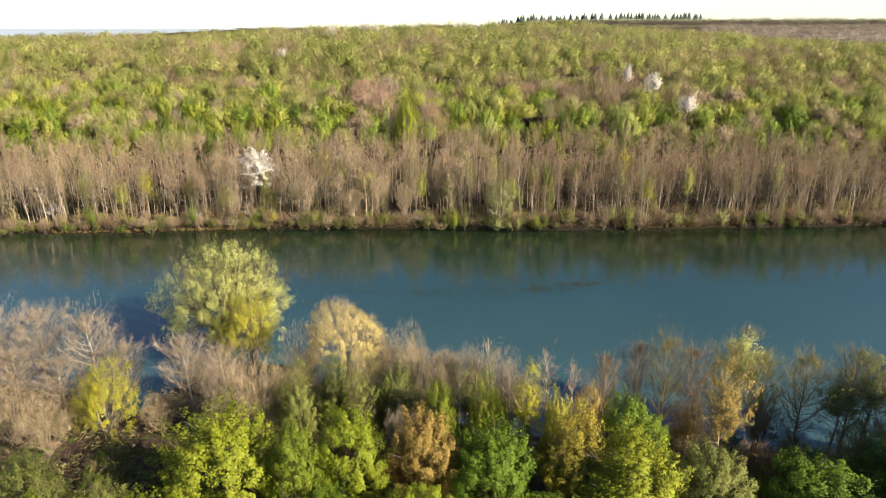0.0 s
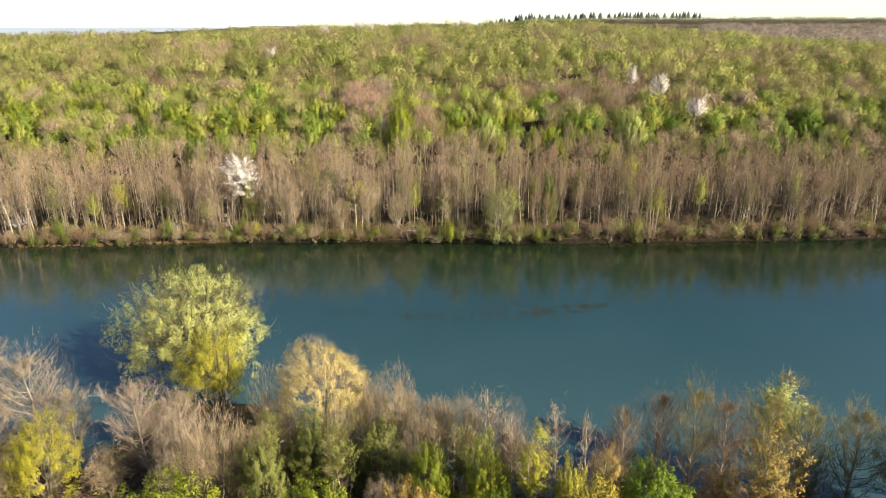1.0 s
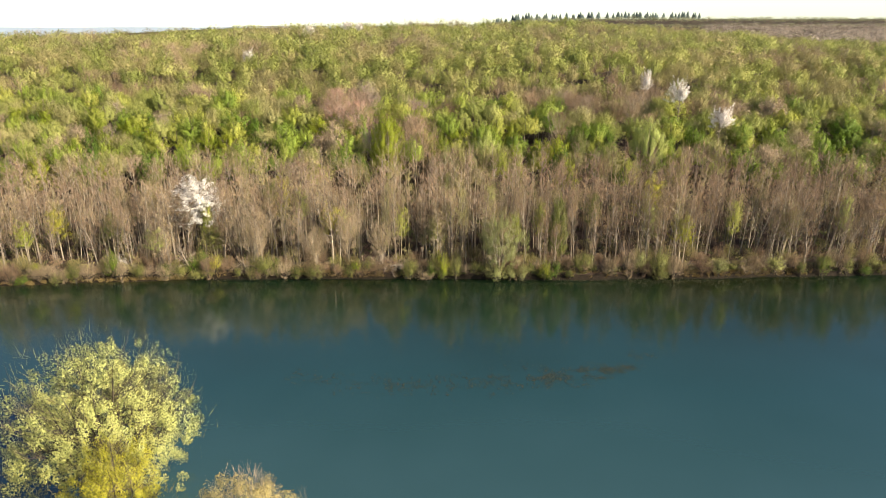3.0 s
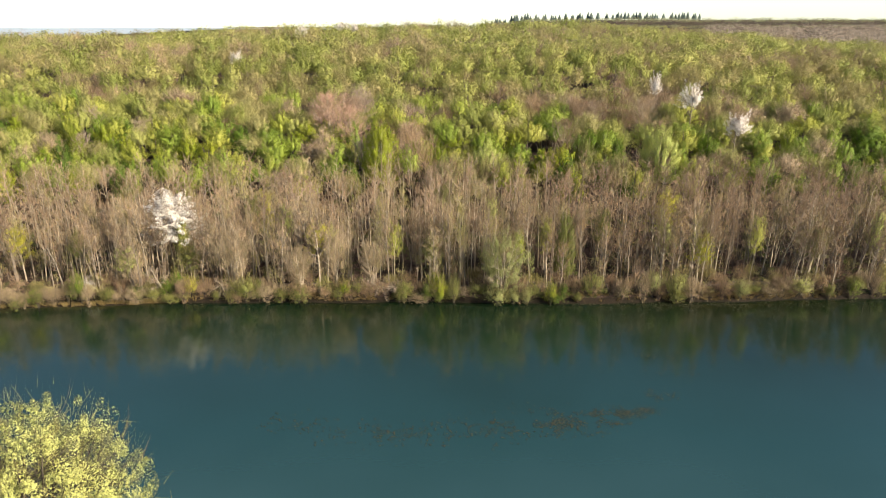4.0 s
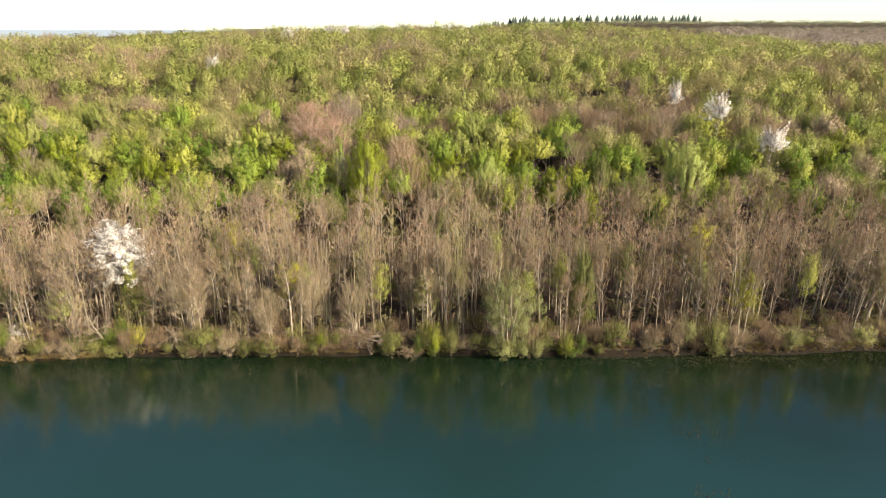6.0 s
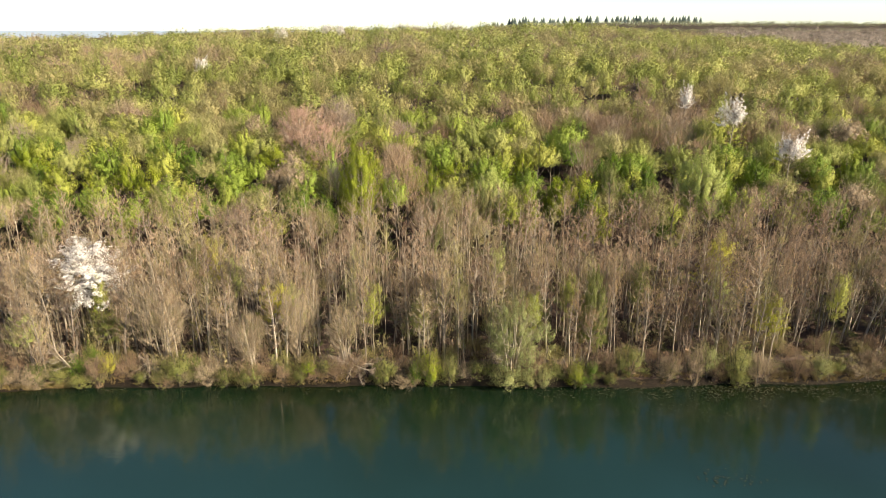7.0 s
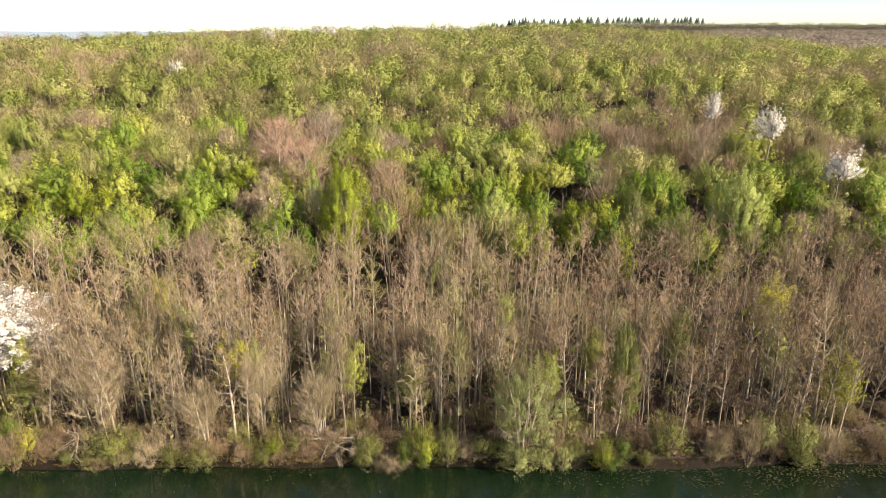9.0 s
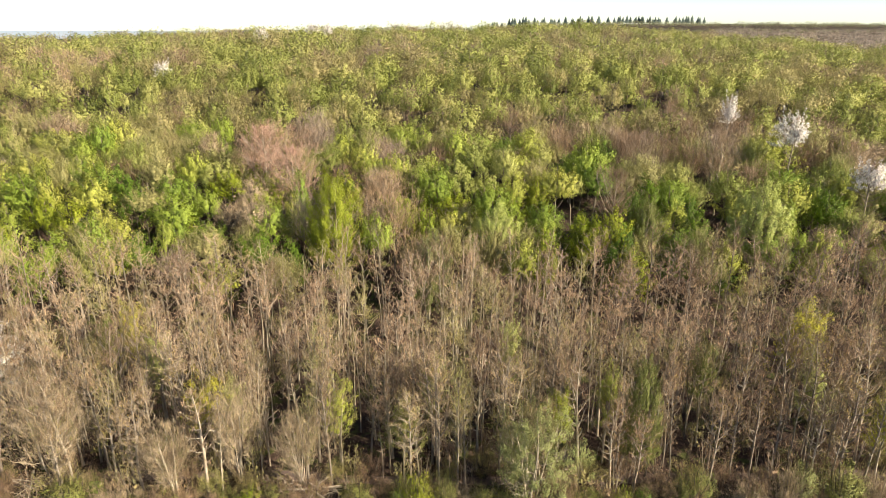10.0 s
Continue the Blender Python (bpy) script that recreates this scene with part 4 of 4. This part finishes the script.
# dead trees lying on the bank
for i, (x, y, length, turn) in enumerate(((-50.5, 164.0, 9.0, -15.0), (-9.5, 167.0, 9.0, 50.0), (-4.0, 166.5, 7.0, -70.0), (76.0, 169.5, 7.0, 65.0), (-41.0, 168.0, 8.0, 30.0))):
    made = np.random.default_rng(940 + i)
    wood, pts, ways = grow(made, length, 2.6, base=0.25, limbs=18, subs=4, upright=0.45, girth=0.16, dome=0.7)
    ob = new("fallen_tree")
    ob.matrix_world = pose(x, y, float(land(x, y)) + (0.75 if i else 0.0), 80 if i else 24, 0, turn)
    tagged(ob, "pale dead tree lying broken on the bank" if i else "pale dead tree leaning over the bank", "fallen tree", "dead trees on the far bank")
    part("trunk", mesh_of("fallen_trunk", *wood, [BARK_PALE]), ob)
    tagged(part("brushwood", mesh_of("fallen_branches", *crown(made, pts, ways, length, 2.6, low=0.2, free=0.1, twigs=420, twig=0.9, width=0.03)[0], [TWIG_PINK]), ob), kind="stuff")

# ---- far bank: the front of the bare wood, tree by tree ----
rng = np.random.default_rng(5)
spots = []
while len(spots) < 260:
    x = rng.uniform(-122, 134)
    y = float(profile(FAR_SHORE, x)) + 1.5 + 12 * rng.random() ** 0.8
    if all((x - a) ** 2 + (y - b) ** 2 > 2.2 for a, b in spots):
        spots.append((x, y))
for i, (x, y) in enumerate(spots):
    d = y - float(profile(FAR_SHORE, x))
    top = 1.5 + rng.uniform(10, 17.5) + 0.3 * d
    m = rng.choice(3, p=(0.45, 0.35, 0.2))
    # the dimmer look of the right side is put into these twig colours
    dim_side = x + rng.normal() * 8 > 26
    far("POLE", "alder_tree", "pole_%d" % (i % 8), "slender bare alder with grey trunk and dark brown twigs" if dim_side else "slender bare alder with pale trunk and brown twigs", x, y, top, rng.uniform(1.5, 2.9), BARK_PALE if i % 3 == 0 else BARK_GREY, ((TWIG_UMBER if dim_side else TWIG_BROWN, TWIG_BROWN if dim_side else TWIG_TAN, TWIG_OLIVE)[m], (TWIG_OLIVE, LEAF_OCHRE, LEAF_OLIVE)[m]), 400 + i, "alder")


# ---- joined woods ----
def scatter(name, label, spots, tops, radii, makers, materials, seed, category="woods"):
    """Many trees of a far wood in one mesh: every spot takes one of the shapes, turned and stretched."""
    rng = np.random.default_rng(seed)
    shapes = [m(np.random.default_rng(seed * 50 + k)) for k, m in enumerate(makers)]
    verts, tris, slots, tint, shine, n = [], [], [], [], [], 0
    z = land(spots[:, 0], spots[:, 1])
    pick = rng.integers(0, len(shapes), len(spots))
    shade = rng.random(len(spots))
    for k, (v, f, s, r, out) in enumerate(shapes):
        chosen = np.where(pick == k)[0]
        if not len(chosen):
            continue
        a = rng.uniform(0, 2 * math.pi, len(chosen))
        c, q = np.cos(a)[:, None], np.sin(a)[:, None]
        w = (radii[chosen] / r)[:, None]
        h = ((tops - z)[chosen] / 10.0)[:, None]
        px = (v[None, :, 0] * c - v[None, :, 1] * q) * w + spots[chosen, 0][:, None]
        py = (v[None, :, 0] * q + v[None, :, 1] * c) * w + spots[chosen, 1][:, None]
        pz = v[None, :, 2] * h + z[chosen][:, None]
        lean = rng.normal(size=(2, len(chosen), 1)) * 0.045
        px, py = px + (pz - z[chosen][:, None]) * lean[0], py + (pz - z[chosen][:, None]) * lean[1]
        verts.append(np.stack([px, py, pz], 2).reshape(-1, 3))
        shine.append(np.stack([out[None, :, 0] * c - out[None, :, 1] * q, out[None, :, 0] * q + out[None, :, 1] * c, np.repeat(out[None, :, 2], len(chosen), 0)], 2).reshape(-1, 3))
        tris.append((f[None] + (np.arange(len(chosen)) * len(v))[:, None, None]).reshape(-1, 3) + n)
        slots.append(np.tile(s, len(chosen)))
        tint.append(np.repeat(shade[chosen], len(v)))
        n += len(chosen) * len(v)
    me = mesh_of(name, np.concatenate(verts), np.concatenate(tris), materials, np.concatenate(slots), np.concatenate(tint), normals=np.concatenate(shine))
    return tagged(new(name, me), label, category, kind="stuff")


def slim_tree(shape, clothes):
    """A coarse bare tree for the joined woods: wood in the first material, twigs in the second."""
    def make(rng):
        wood, pts, ways = grow(rng, sides=3, **shape)
        pieces = [wood] + crown(rng, pts, ways, shape["height"], shape["radius"], **clothes)
        v, f = join(pieces)
        v = v * (1, 1, 10.0 / shape["height"])
        return v, f, np.concatenate([np.full(len(p[1]), min(i, 1)) for i, p in enumerate(pieces)]), shape["radius"], facing(v, f)
    return make


def puff_tree(radius=3.6, foliage=1200, size=0.42, twigs=0, low=0.3, point=0.0, lobes=0.22, up=0.42, twig_width=0.04, narrow=0.55):
    """A coarse leafy tree for the far woods: a trunk, a few limbs and a lumpy dome of leafy sprays or of bare twigs."""
    def make(rng):
        wood, pts, ways = grow(rng, 9.5, radius * 0.85, base=0.25, limbs=26 if twigs > foliage else 9, subs=3 if twigs > foliage else 0, upright=1.0, dome=0.5, girth=0.13, sides=3, light=True)
        pieces, out = [wood], [facing(*wood)]
        if twigs:
            pieces += crown(rng, pts, ways, 10.0, radius, low=low, point=point, lobes=lobes, free=0.7, twigs=twigs, twig=1.4, width=twig_width, wild=0.3, up=1.1, shell=0.45)
            out.append(facing(*pieces[-1]))
        if foliage:
            per = max(6, foliage // 60)
            blades, ways_out = plumes(rng, 10.0, radius, low=low, point=point, lobes=lobes, count=foliage // per, per=per, length=2.0, girth=0.24, size=size, up=up, narrow=narrow, inner=0.35, haze=0.16)
            pieces, out = pieces + [blades], out + [ways_out]
        v, f = join(pieces)
        return v, f, np.concatenate([np.full(len(p[1]), min(i, 1)) for i, p in enumerate(pieces)]), radius, np.concatenate(out)
    return make


def strew(seed, y0, y1, gap, margin=12, slope=0.74, x0=8.0):
    """Spots on a jittered grid inside the stretch that the lake's shore looks out on."""
    rng = np.random.default_rng(seed)
    out = []
    for y in np.arange(y0, y1, gap):
        half = slope * (y + 12) + margin
        x = np.arange(x0 - half, x0 + half, gap) + rng.uniform(-0.48, 0.48, len(np.arange(x0 - half, x0 + half, gap))) * gap
        out.append(np.stack([x, y + rng.uniform(-0.48, 0.48, len(x)) * gap], 1))
    return np.concatenate(out)


rng = np.random.default_rng(77)
pole_shape = dict(height=18, radius=2.3, base=0.42, limbs=14, subs=3, upright=1.0, dome=0.5, girth=0.13, light=True, thick=1.6)
wood = strew(21, 168, 204, 3.1)
back = wood[:, 1] - profile(FAR_SHORE, wood[:, 0])
wood = wood[(back > 11) & (back < 36)]
heights = land(wood[:, 0], wood[:, 1]) + rng.uniform(12.0, 17.0, len(wood)) + 1.6 * np.clip((wood[:, 1] - profile(FAR_SHORE, wood[:, 0]) - 20) / 10, 0, 1) + 0.8 * wobble(wood[:, 0], wood[:, 1], 6.0, 1.0)
kind = rng.random(len(wood))
# right-hand trees take their weaker light as a darker wood colour
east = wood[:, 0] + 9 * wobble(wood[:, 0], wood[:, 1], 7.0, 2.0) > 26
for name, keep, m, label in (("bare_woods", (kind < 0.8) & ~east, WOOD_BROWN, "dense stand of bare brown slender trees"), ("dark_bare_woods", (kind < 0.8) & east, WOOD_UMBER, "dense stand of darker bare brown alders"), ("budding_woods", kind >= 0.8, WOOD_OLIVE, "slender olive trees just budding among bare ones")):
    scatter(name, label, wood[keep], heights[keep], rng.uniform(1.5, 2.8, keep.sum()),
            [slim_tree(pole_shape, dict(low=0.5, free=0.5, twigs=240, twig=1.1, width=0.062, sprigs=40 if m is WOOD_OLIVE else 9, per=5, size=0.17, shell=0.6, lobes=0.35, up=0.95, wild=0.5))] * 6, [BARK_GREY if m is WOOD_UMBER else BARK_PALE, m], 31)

# low brush under the bare wood
brush = strew(26, 158, 196, 2.4)
back = brush[:, 1] - profile(FAR_SHORE, brush[:, 0])
brush = brush[(back > 0.8) & (back < 33) & (wobble(brush[:, 0], brush[:, 1], 5.0, 6.0) + rng.uniform(-0.5, 0.5, len(brush)) > -0.3 * np.maximum(0, 6 - back))]
low = dict(height=3, radius=1.3, base=0.05, limbs=9, subs=1, upright=0.9, dome=0.7, girth=0.05, stems=3, light=True)
kind = rng.random(len(brush))
for name, keep, m, label in (("brown_brush", kind < 0.6, WOOD_UMBER, "low bare brown brush on the forest floor"), ("green_brush", kind >= 0.6, WOOD_OLIVE, "low olive green brush on the forest floor")):
    spots = brush[keep]
    scatter(name, label, spots, land(spots[:, 0], spots[:, 1]) + rng.uniform(1.0, 3.4, len(spots)) * (1 + 1.1 * (rng.random(len(spots)) < 0.25)), rng.uniform(0.9, 1.9, len(spots)),
            [slim_tree(low, dict(low=-0.1, twigs=100, twig=0.7, width=0.028, sprigs=3 if "brown" in name else 22, per=6, size=0.2, spray=0.5, up=0.6))] * 4, [BARK_GREY, m], 33, "brush")

# low growth on the near bank
scrub = np.stack([rng.uniform(-75, 80, 220), rng.uniform(38, 80, 220)], 1)
scrub = scrub[land(scrub[:, 0], scrub[:, 1]) > 0.3]
scatter("near_brush", "low dark undergrowth on the near bank", scrub, land(scrub[:, 0], scrub[:, 1]) + rng.uniform(1.0, 3.6, len(scrub)), rng.uniform(1.2, 2.6, len(scrub)),
        [slim_tree(low, dict(low=-0.1, twigs=110, twig=0.7, width=0.026, sprigs=26, per=7, size=0.2, spray=0.5, up=0.6))] * 4, [BARK_GREY, WOOD_OLIVE], 35, "brush")

# unseen tall wood farther along the near bank, added to shade it
tall = np.random.default_rng(700)
spots = np.stack([67 + np.arange(16) % 4 * 7.0 + tall.uniform(-1, 2, 16), 22 + np.arange(16) // 4 * 9 + tall.uniform(-2, 2, 16)], 1)
scatter("bank_woods", "tall green wood farther along the near bank", spots, tall.uniform(25, 28, 16), tall.uniform(5.5, 6.8, 16), [puff_tree(foliage=1800, size=0.7, low=0.1)] * 3, [BARK_GREY, WOOD_FRESH], 36)

hill = np.concatenate([strew(22, 196, 245, 5.3), strew(23, 245, 300, 6.1), strew(24, 300, 410, 7.6, slope=0.7), strew(25, 410, 560, 13.0, slope=0.66)])
hill = hill[hill[:, 1] - profile(FAR_SHORE, hill[:, 0]) > 37]
for x, y in ((-19.5, 229), (-26.5, 236), (77.7, 238), (84, 219.4), (70.3, 251), (16.6, 211), (-9, 207.5), (58, 213), (37.8, 223), (62, 232)):
    hill = hill[(abs(hill[:, 0] - x) > 4.5) | (hill[:, 1] < y - 5) | (hill[:, 1] > y + 3)]
tops = land(hill[:, 0], hill[:, 1]) + rng.uniform(9.5, 14.5, len(hill))
wide = rng.uniform(3.0, 5.0, len(hill)) * (1 + 0.35 * (hill[:, 1] > 300) + 0.6 * (hill[:, 1] > 410))
patch = wobble(hill[:, 0], hill[:, 1], 14.0, 9.0) * 0.3 + rng.random(len(hill))
foot = hill[:, 1] < 228 + 8 * wobble(hill[:, 0], hill[:, 1], 11.0, 3.0)
leafy, budding = patch < np.where(foot, 0.68, 0.54), patch < np.where(foot, 0.93, 0.9)
near_hill = hill[:, 1] < 252
KIND_OF = ((leafy & foot, "fresh_woods", (LEAF_FRESH, LEAF_GREEN, LEAF_FRESH, LEAF_DEEP, LEAF_LIME), "bright fresh green tree at the foot of the hill", (dict(low=0.4), dict(point=0.4, low=0.1, up=0.65), dict(low=0.35, lobes=0.3), dict(point=0.5, low=0.05, up=0.65))),
           (leafy & ~foot, "green_woods", (LEAF_HILL, LEAF_HILL, LEAF_LIME, LEAF_FRESH), "hillside tree in fresh yellow-green leaf", (dict(low=0.4), dict(low=0.45, point=0.15), dict(low=0.4, lobes=0.3), dict(low=0.5))),
           (~leafy & budding, "olive_woods", (TWIG_OLIVE_LEAF, LEAF_HILL, TWIG_OLIVE_LEAF, TWIG_TAN), "olive budding tree on the hillside", (dict(share=0.7, twigs=0.25, low=0.4), dict(share=0.8, twigs=0.2, low=0.45), dict(share=0.55, twigs=0.4, low=0.35))),
           (~budding, "brown_woods", (TWIG_BROWN, TWIG_BROWN, TWIG_PINK), "bare brown tree among the green hillside woods", (dict(share=0.05, twigs=0.46, low=0.3, lobes=0.35), dict(share=0.1, twigs=0.4, low=0.2, lobes=0.4), dict(share=0.03, twigs=0.5, low=0.25, lobes=0.4))))
JOINED = dict(fresh_woods=(WOOD_FRESH, "bright fresh green trees at the foot of the hill"), green_woods=(WOOD_GREEN, "hillside woods in fresh yellow-green leaf"), olive_woods=(WOOD_OLIVE, "hillside woods of olive budding trees"), brown_woods=(WOOD_BROWN, "bare brown trees among the green hillside woods"))


def makers_of(shapes, count, size, narrow, twig_width):
    return [puff_tree(foliage=int(count * f.get("share", 1.0)), twigs=int(count * f.get("twigs", 0)), size=size, narrow=narrow, twig_width=twig_width, **{k: v for k, v in f.items() if k not in ("share", "twigs")}) for f in shapes]


# the lower hillside, tree by tree
for keep, name, leaf_kinds, label, shapes in KIND_OF:
    meshes = []
    for k, make in enumerate(makers_of(shapes, 4000, 0.26, 0.6, 0.036)):
        v, f, slots, r, out = make(np.random.default_rng(4100 + k + len(name)))
        wooden = slots == 0
        used = int(f[wooden].max()) + 1
        meshes.append((mesh_of("hill_trunk", v[:used], f[wooden], [BARK_GREY]), mesh_of("hill_crown", v[used:], f[~wooden] - used, [leaf_kinds[0]], normals=out[used:]), r))
    for i in np.where(keep & near_hill)[0]:
        (x, y), (trunk_me, crown_me, r) = hill[i], meshes[i % len(meshes)]
        z = float(land(x, y))
        ob = new(name.replace("woods", "tree"))
        ob.matrix_world = pose(x, y, z, rng.normal() * 2.5, rng.normal() * 2.5, rng.uniform(0, 360)) @ Matrix.Diagonal((wide[i] / r, wide[i] / r, (tops[i] - z) / 10.0, 1))
        tagged(ob, label, "tree", "trees on the hillside")
        part("trunk", trunk_me, ob)
        leafage = part("crown", crown_me, ob)
        leafage.material_slots[0].link = "OBJECT"
        leafage.material_slots[0].material = leaf_kinds[rng.integers(0, len(leaf_kinds))]

# the upper hillside and the ridge
for keep, name, leaf_kinds, label, shapes in KIND_OF:
    m, label = JOINED[name]
    for stretch, y0, y1, count, size in (("upper_", 252, 335, 1100, 0.38), ("ridge_", 335, 2000, 480, 0.42)):
        here = keep & (hill[:, 1] >= y0) & (hill[:, 1] < y1)
        if here.any():
            scatter(stretch + name, label + (" along the ridge" if stretch == "ridge_" else ""), hill[here], tops[here], wide[here], makers_of(shapes, count, size, 0.6, 0.05), [BARK_GREY, m], 41)

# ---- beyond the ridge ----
# haze over these woods comes only from their pale leaf colours
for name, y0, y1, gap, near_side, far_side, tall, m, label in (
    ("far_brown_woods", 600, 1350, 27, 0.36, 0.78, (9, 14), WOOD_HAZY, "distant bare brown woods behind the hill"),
    ("far_green_woods", 1346, 1480, 22, -0.3, 0.8, (5, 9), WOOD_FAR_HAZY, "distant grey-green wood on the skyline"),
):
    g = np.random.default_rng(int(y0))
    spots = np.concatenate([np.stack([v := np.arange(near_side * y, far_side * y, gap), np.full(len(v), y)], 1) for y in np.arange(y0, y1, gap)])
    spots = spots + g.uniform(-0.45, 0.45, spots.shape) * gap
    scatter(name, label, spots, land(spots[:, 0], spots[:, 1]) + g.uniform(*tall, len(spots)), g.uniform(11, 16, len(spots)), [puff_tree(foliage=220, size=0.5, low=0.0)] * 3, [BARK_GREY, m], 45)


def conifer(rng):
    tiers = []
    for k in range(7):
        z, r = 1.2 + k * 1.25, 2.3 * (1 - k / 7.6)
        a = np.arange(9) * 2 * math.pi / 9 + rng.uniform(0, 1)
        rim = np.stack([np.cos(a) * r * rng.uniform(0.7, 1.15, 9), np.sin(a) * r * rng.uniform(0.7, 1.15, 9), z + rng.uniform(-0.5, 0.2, 9)], 1)
        tiers.append((np.concatenate([rim, [(0, 0, z + 2.1)]]), np.stack([np.arange(9), (np.arange(9) + 1) % 9, np.full(9, 9)], 1)))
    return join(tiers)


conifer_crowns = [mesh_of("conifer_crown", *conifer(np.random.default_rng(60 + k)), [CONIFER]) for k in range(4)]
conifer_trunk = mesh_of("conifer_trunk", *tube([(0, 0, -1), (0, 0, 2), (0, 0, 9)], [0.3, 0.25, 0.05], 5), [BARK_DARK])
rng = np.random.default_rng(8)
for i in range(90):
    x = 44 + i * 5.5 + rng.uniform(-6, 6)
    y = 1560 + rng.uniform(-20, 20)
    if rng.random() < 0.16:
        continue
    ob = new("conifer")
    h = rng.uniform(10, 17.5) / 10.5
    ob.matrix_world = pose(x, y, float(land(x, y)), 0, 0, rng.uniform(0, 360)) @ Matrix.Diagonal((h * 1.9, h * 1.9, h, 1))
    tagged(ob, "dark conifer on the distant skyline", "conifer", "conifers on the skyline")
    part("trunk", conifer_trunk, ob)
    part("crown", conifer_crowns[i % 4], ob)

# ---- floating water weed ----
WEED = ((-12.5, 121.3, 2.2, 140), (-6, 119.1, 2.4, 200), (1.5, 118.7, 2.4, 240), (7.4, 117.9, 2.0, 200), (13.4, 120.4, 2.4, 330), (20.4, 122.6, 2.6, 400), (24, 121.8, 2.6, 420), (28.1, 123.4, 2.2, 400), (32.2, 124.2, 1.5, 420), (36.4, 125.6, 1.0, 220), (41.2, 129.8, 1.2, 110), (44.2, 136.7, 1.0, 60), (44.3, 142.3, 1.2, 110),
        (24, 161.2, 2.4, 140), (35.4, 162.4, 2.6, 360), (42.9, 162.5, 2.4, 380), (50.4, 162.7, 2.4, 420), (58.2, 163.4, 2.4, 420), (64.3, 163.5, 2.4, 380), (74, 164.4, 3.0, 380), (86, 165.6, 3.0, 300), (38.1, 158.8, 3.0, 110), (47.3, 158.4, 3.0, 100), (62, 160, 3.0, 100), (-30, 159.8, 2.4, 90), (-10, 161.6, 2.4, 80), (-44, 160.4, 2.0, 90))
g = np.random.default_rng(70)
pads = np.concatenate([np.stack([x + g.normal(size=n) * r * 1.7, y + g.normal(size=n) * r * 0.62, np.full(n, 0.02)], 1) for x, y, r, n in WEED])
pads = pads[wobble(pads[:, 0], pads[:, 1], 0.5, 4.0) + wobble(pads[:, 0], pads[:, 1], 1.3, 2.0) > g.uniform(-0.5, 0.6, len(pads))]
pads[:, 2] += g.uniform(0, 0.05, len(pads))
turn = g.uniform(0, 2 * math.pi, len(pads))
weed = leaves(g, pads, np.stack([np.cos(turn), np.sin(turn), 0 * turn], 1), np.tile((0.0, 0, 1), (len(pads), 1)), 0.26, 0.7, 0.12)
weed_ob = new("water_weed", mesh_of("water_weed", *weed, [leaf_material("weed", (0.04, 0.037, 0.02), (0.055, 0.05, 0.026), (0.07, 0.066, 0.033), 0.1)]))
tagged(weed_ob, "brownish green water weed floating in loose drifts on the lake", "water weed", kind="stuff")

# ---- dry grass along the waterline ----
n = 1500
x = g.uniform(-125, 132, n)
y = profile(FAR_SHORE, x) + 0.7 * wobble(x, 0 * x, 4.0, 1.0) + g.uniform(0.1, 1.2, n)
z = land(x, y)
keep = wobble(x, 0 * x, 7.0, 3.3) + g.uniform(-0.4, 0.4, n) > 0.32
foot = np.repeat(np.stack([x, y, z], 1)[keep], 26, 0)
d = unit(np.stack([g.normal(size=len(foot)) * 0.5, g.normal(size=len(foot)) * 0.4 - 0.35, np.full(len(foot), 1.0)], 1))
grass = slivers(g, foot + g.normal(size=foot.shape) * (0.25, 0.2, 0.02), d, g.uniform(0.4, 1.1, len(foot)), 0.05)
tagged(new("dry_grass", mesh_of("dry_grass", *grass, [leaf_material("dry_grass", (0.22, 0.16, 0.06), (0.3, 0.22, 0.09), (0.36, 0.28, 0.12), 0.2)])), "tufts of dry yellow grass along the waterline", "grass", kind="stuff")

# ---- hills on the horizon, air haze put in as pale blue-grey colour ----
m, t, out = nodes_of("hazy_distance")
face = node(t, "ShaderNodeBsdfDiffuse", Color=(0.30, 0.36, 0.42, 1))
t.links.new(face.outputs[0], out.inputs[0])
bx = np.linspace(-4200, 1500, 80)
bz = -16 + 5 * wobble(bx, 0 * bx, 160.0, 2.0) - np.clip((-bx - 2600) / 160, 0, 8)
bv = np.concatenate([np.stack([bx, np.full(80, 4200.0), bz], 1), np.stack([bx, np.full(80, 3700.0), np.full(80, -140.0)], 1)])
k = np.arange(79)
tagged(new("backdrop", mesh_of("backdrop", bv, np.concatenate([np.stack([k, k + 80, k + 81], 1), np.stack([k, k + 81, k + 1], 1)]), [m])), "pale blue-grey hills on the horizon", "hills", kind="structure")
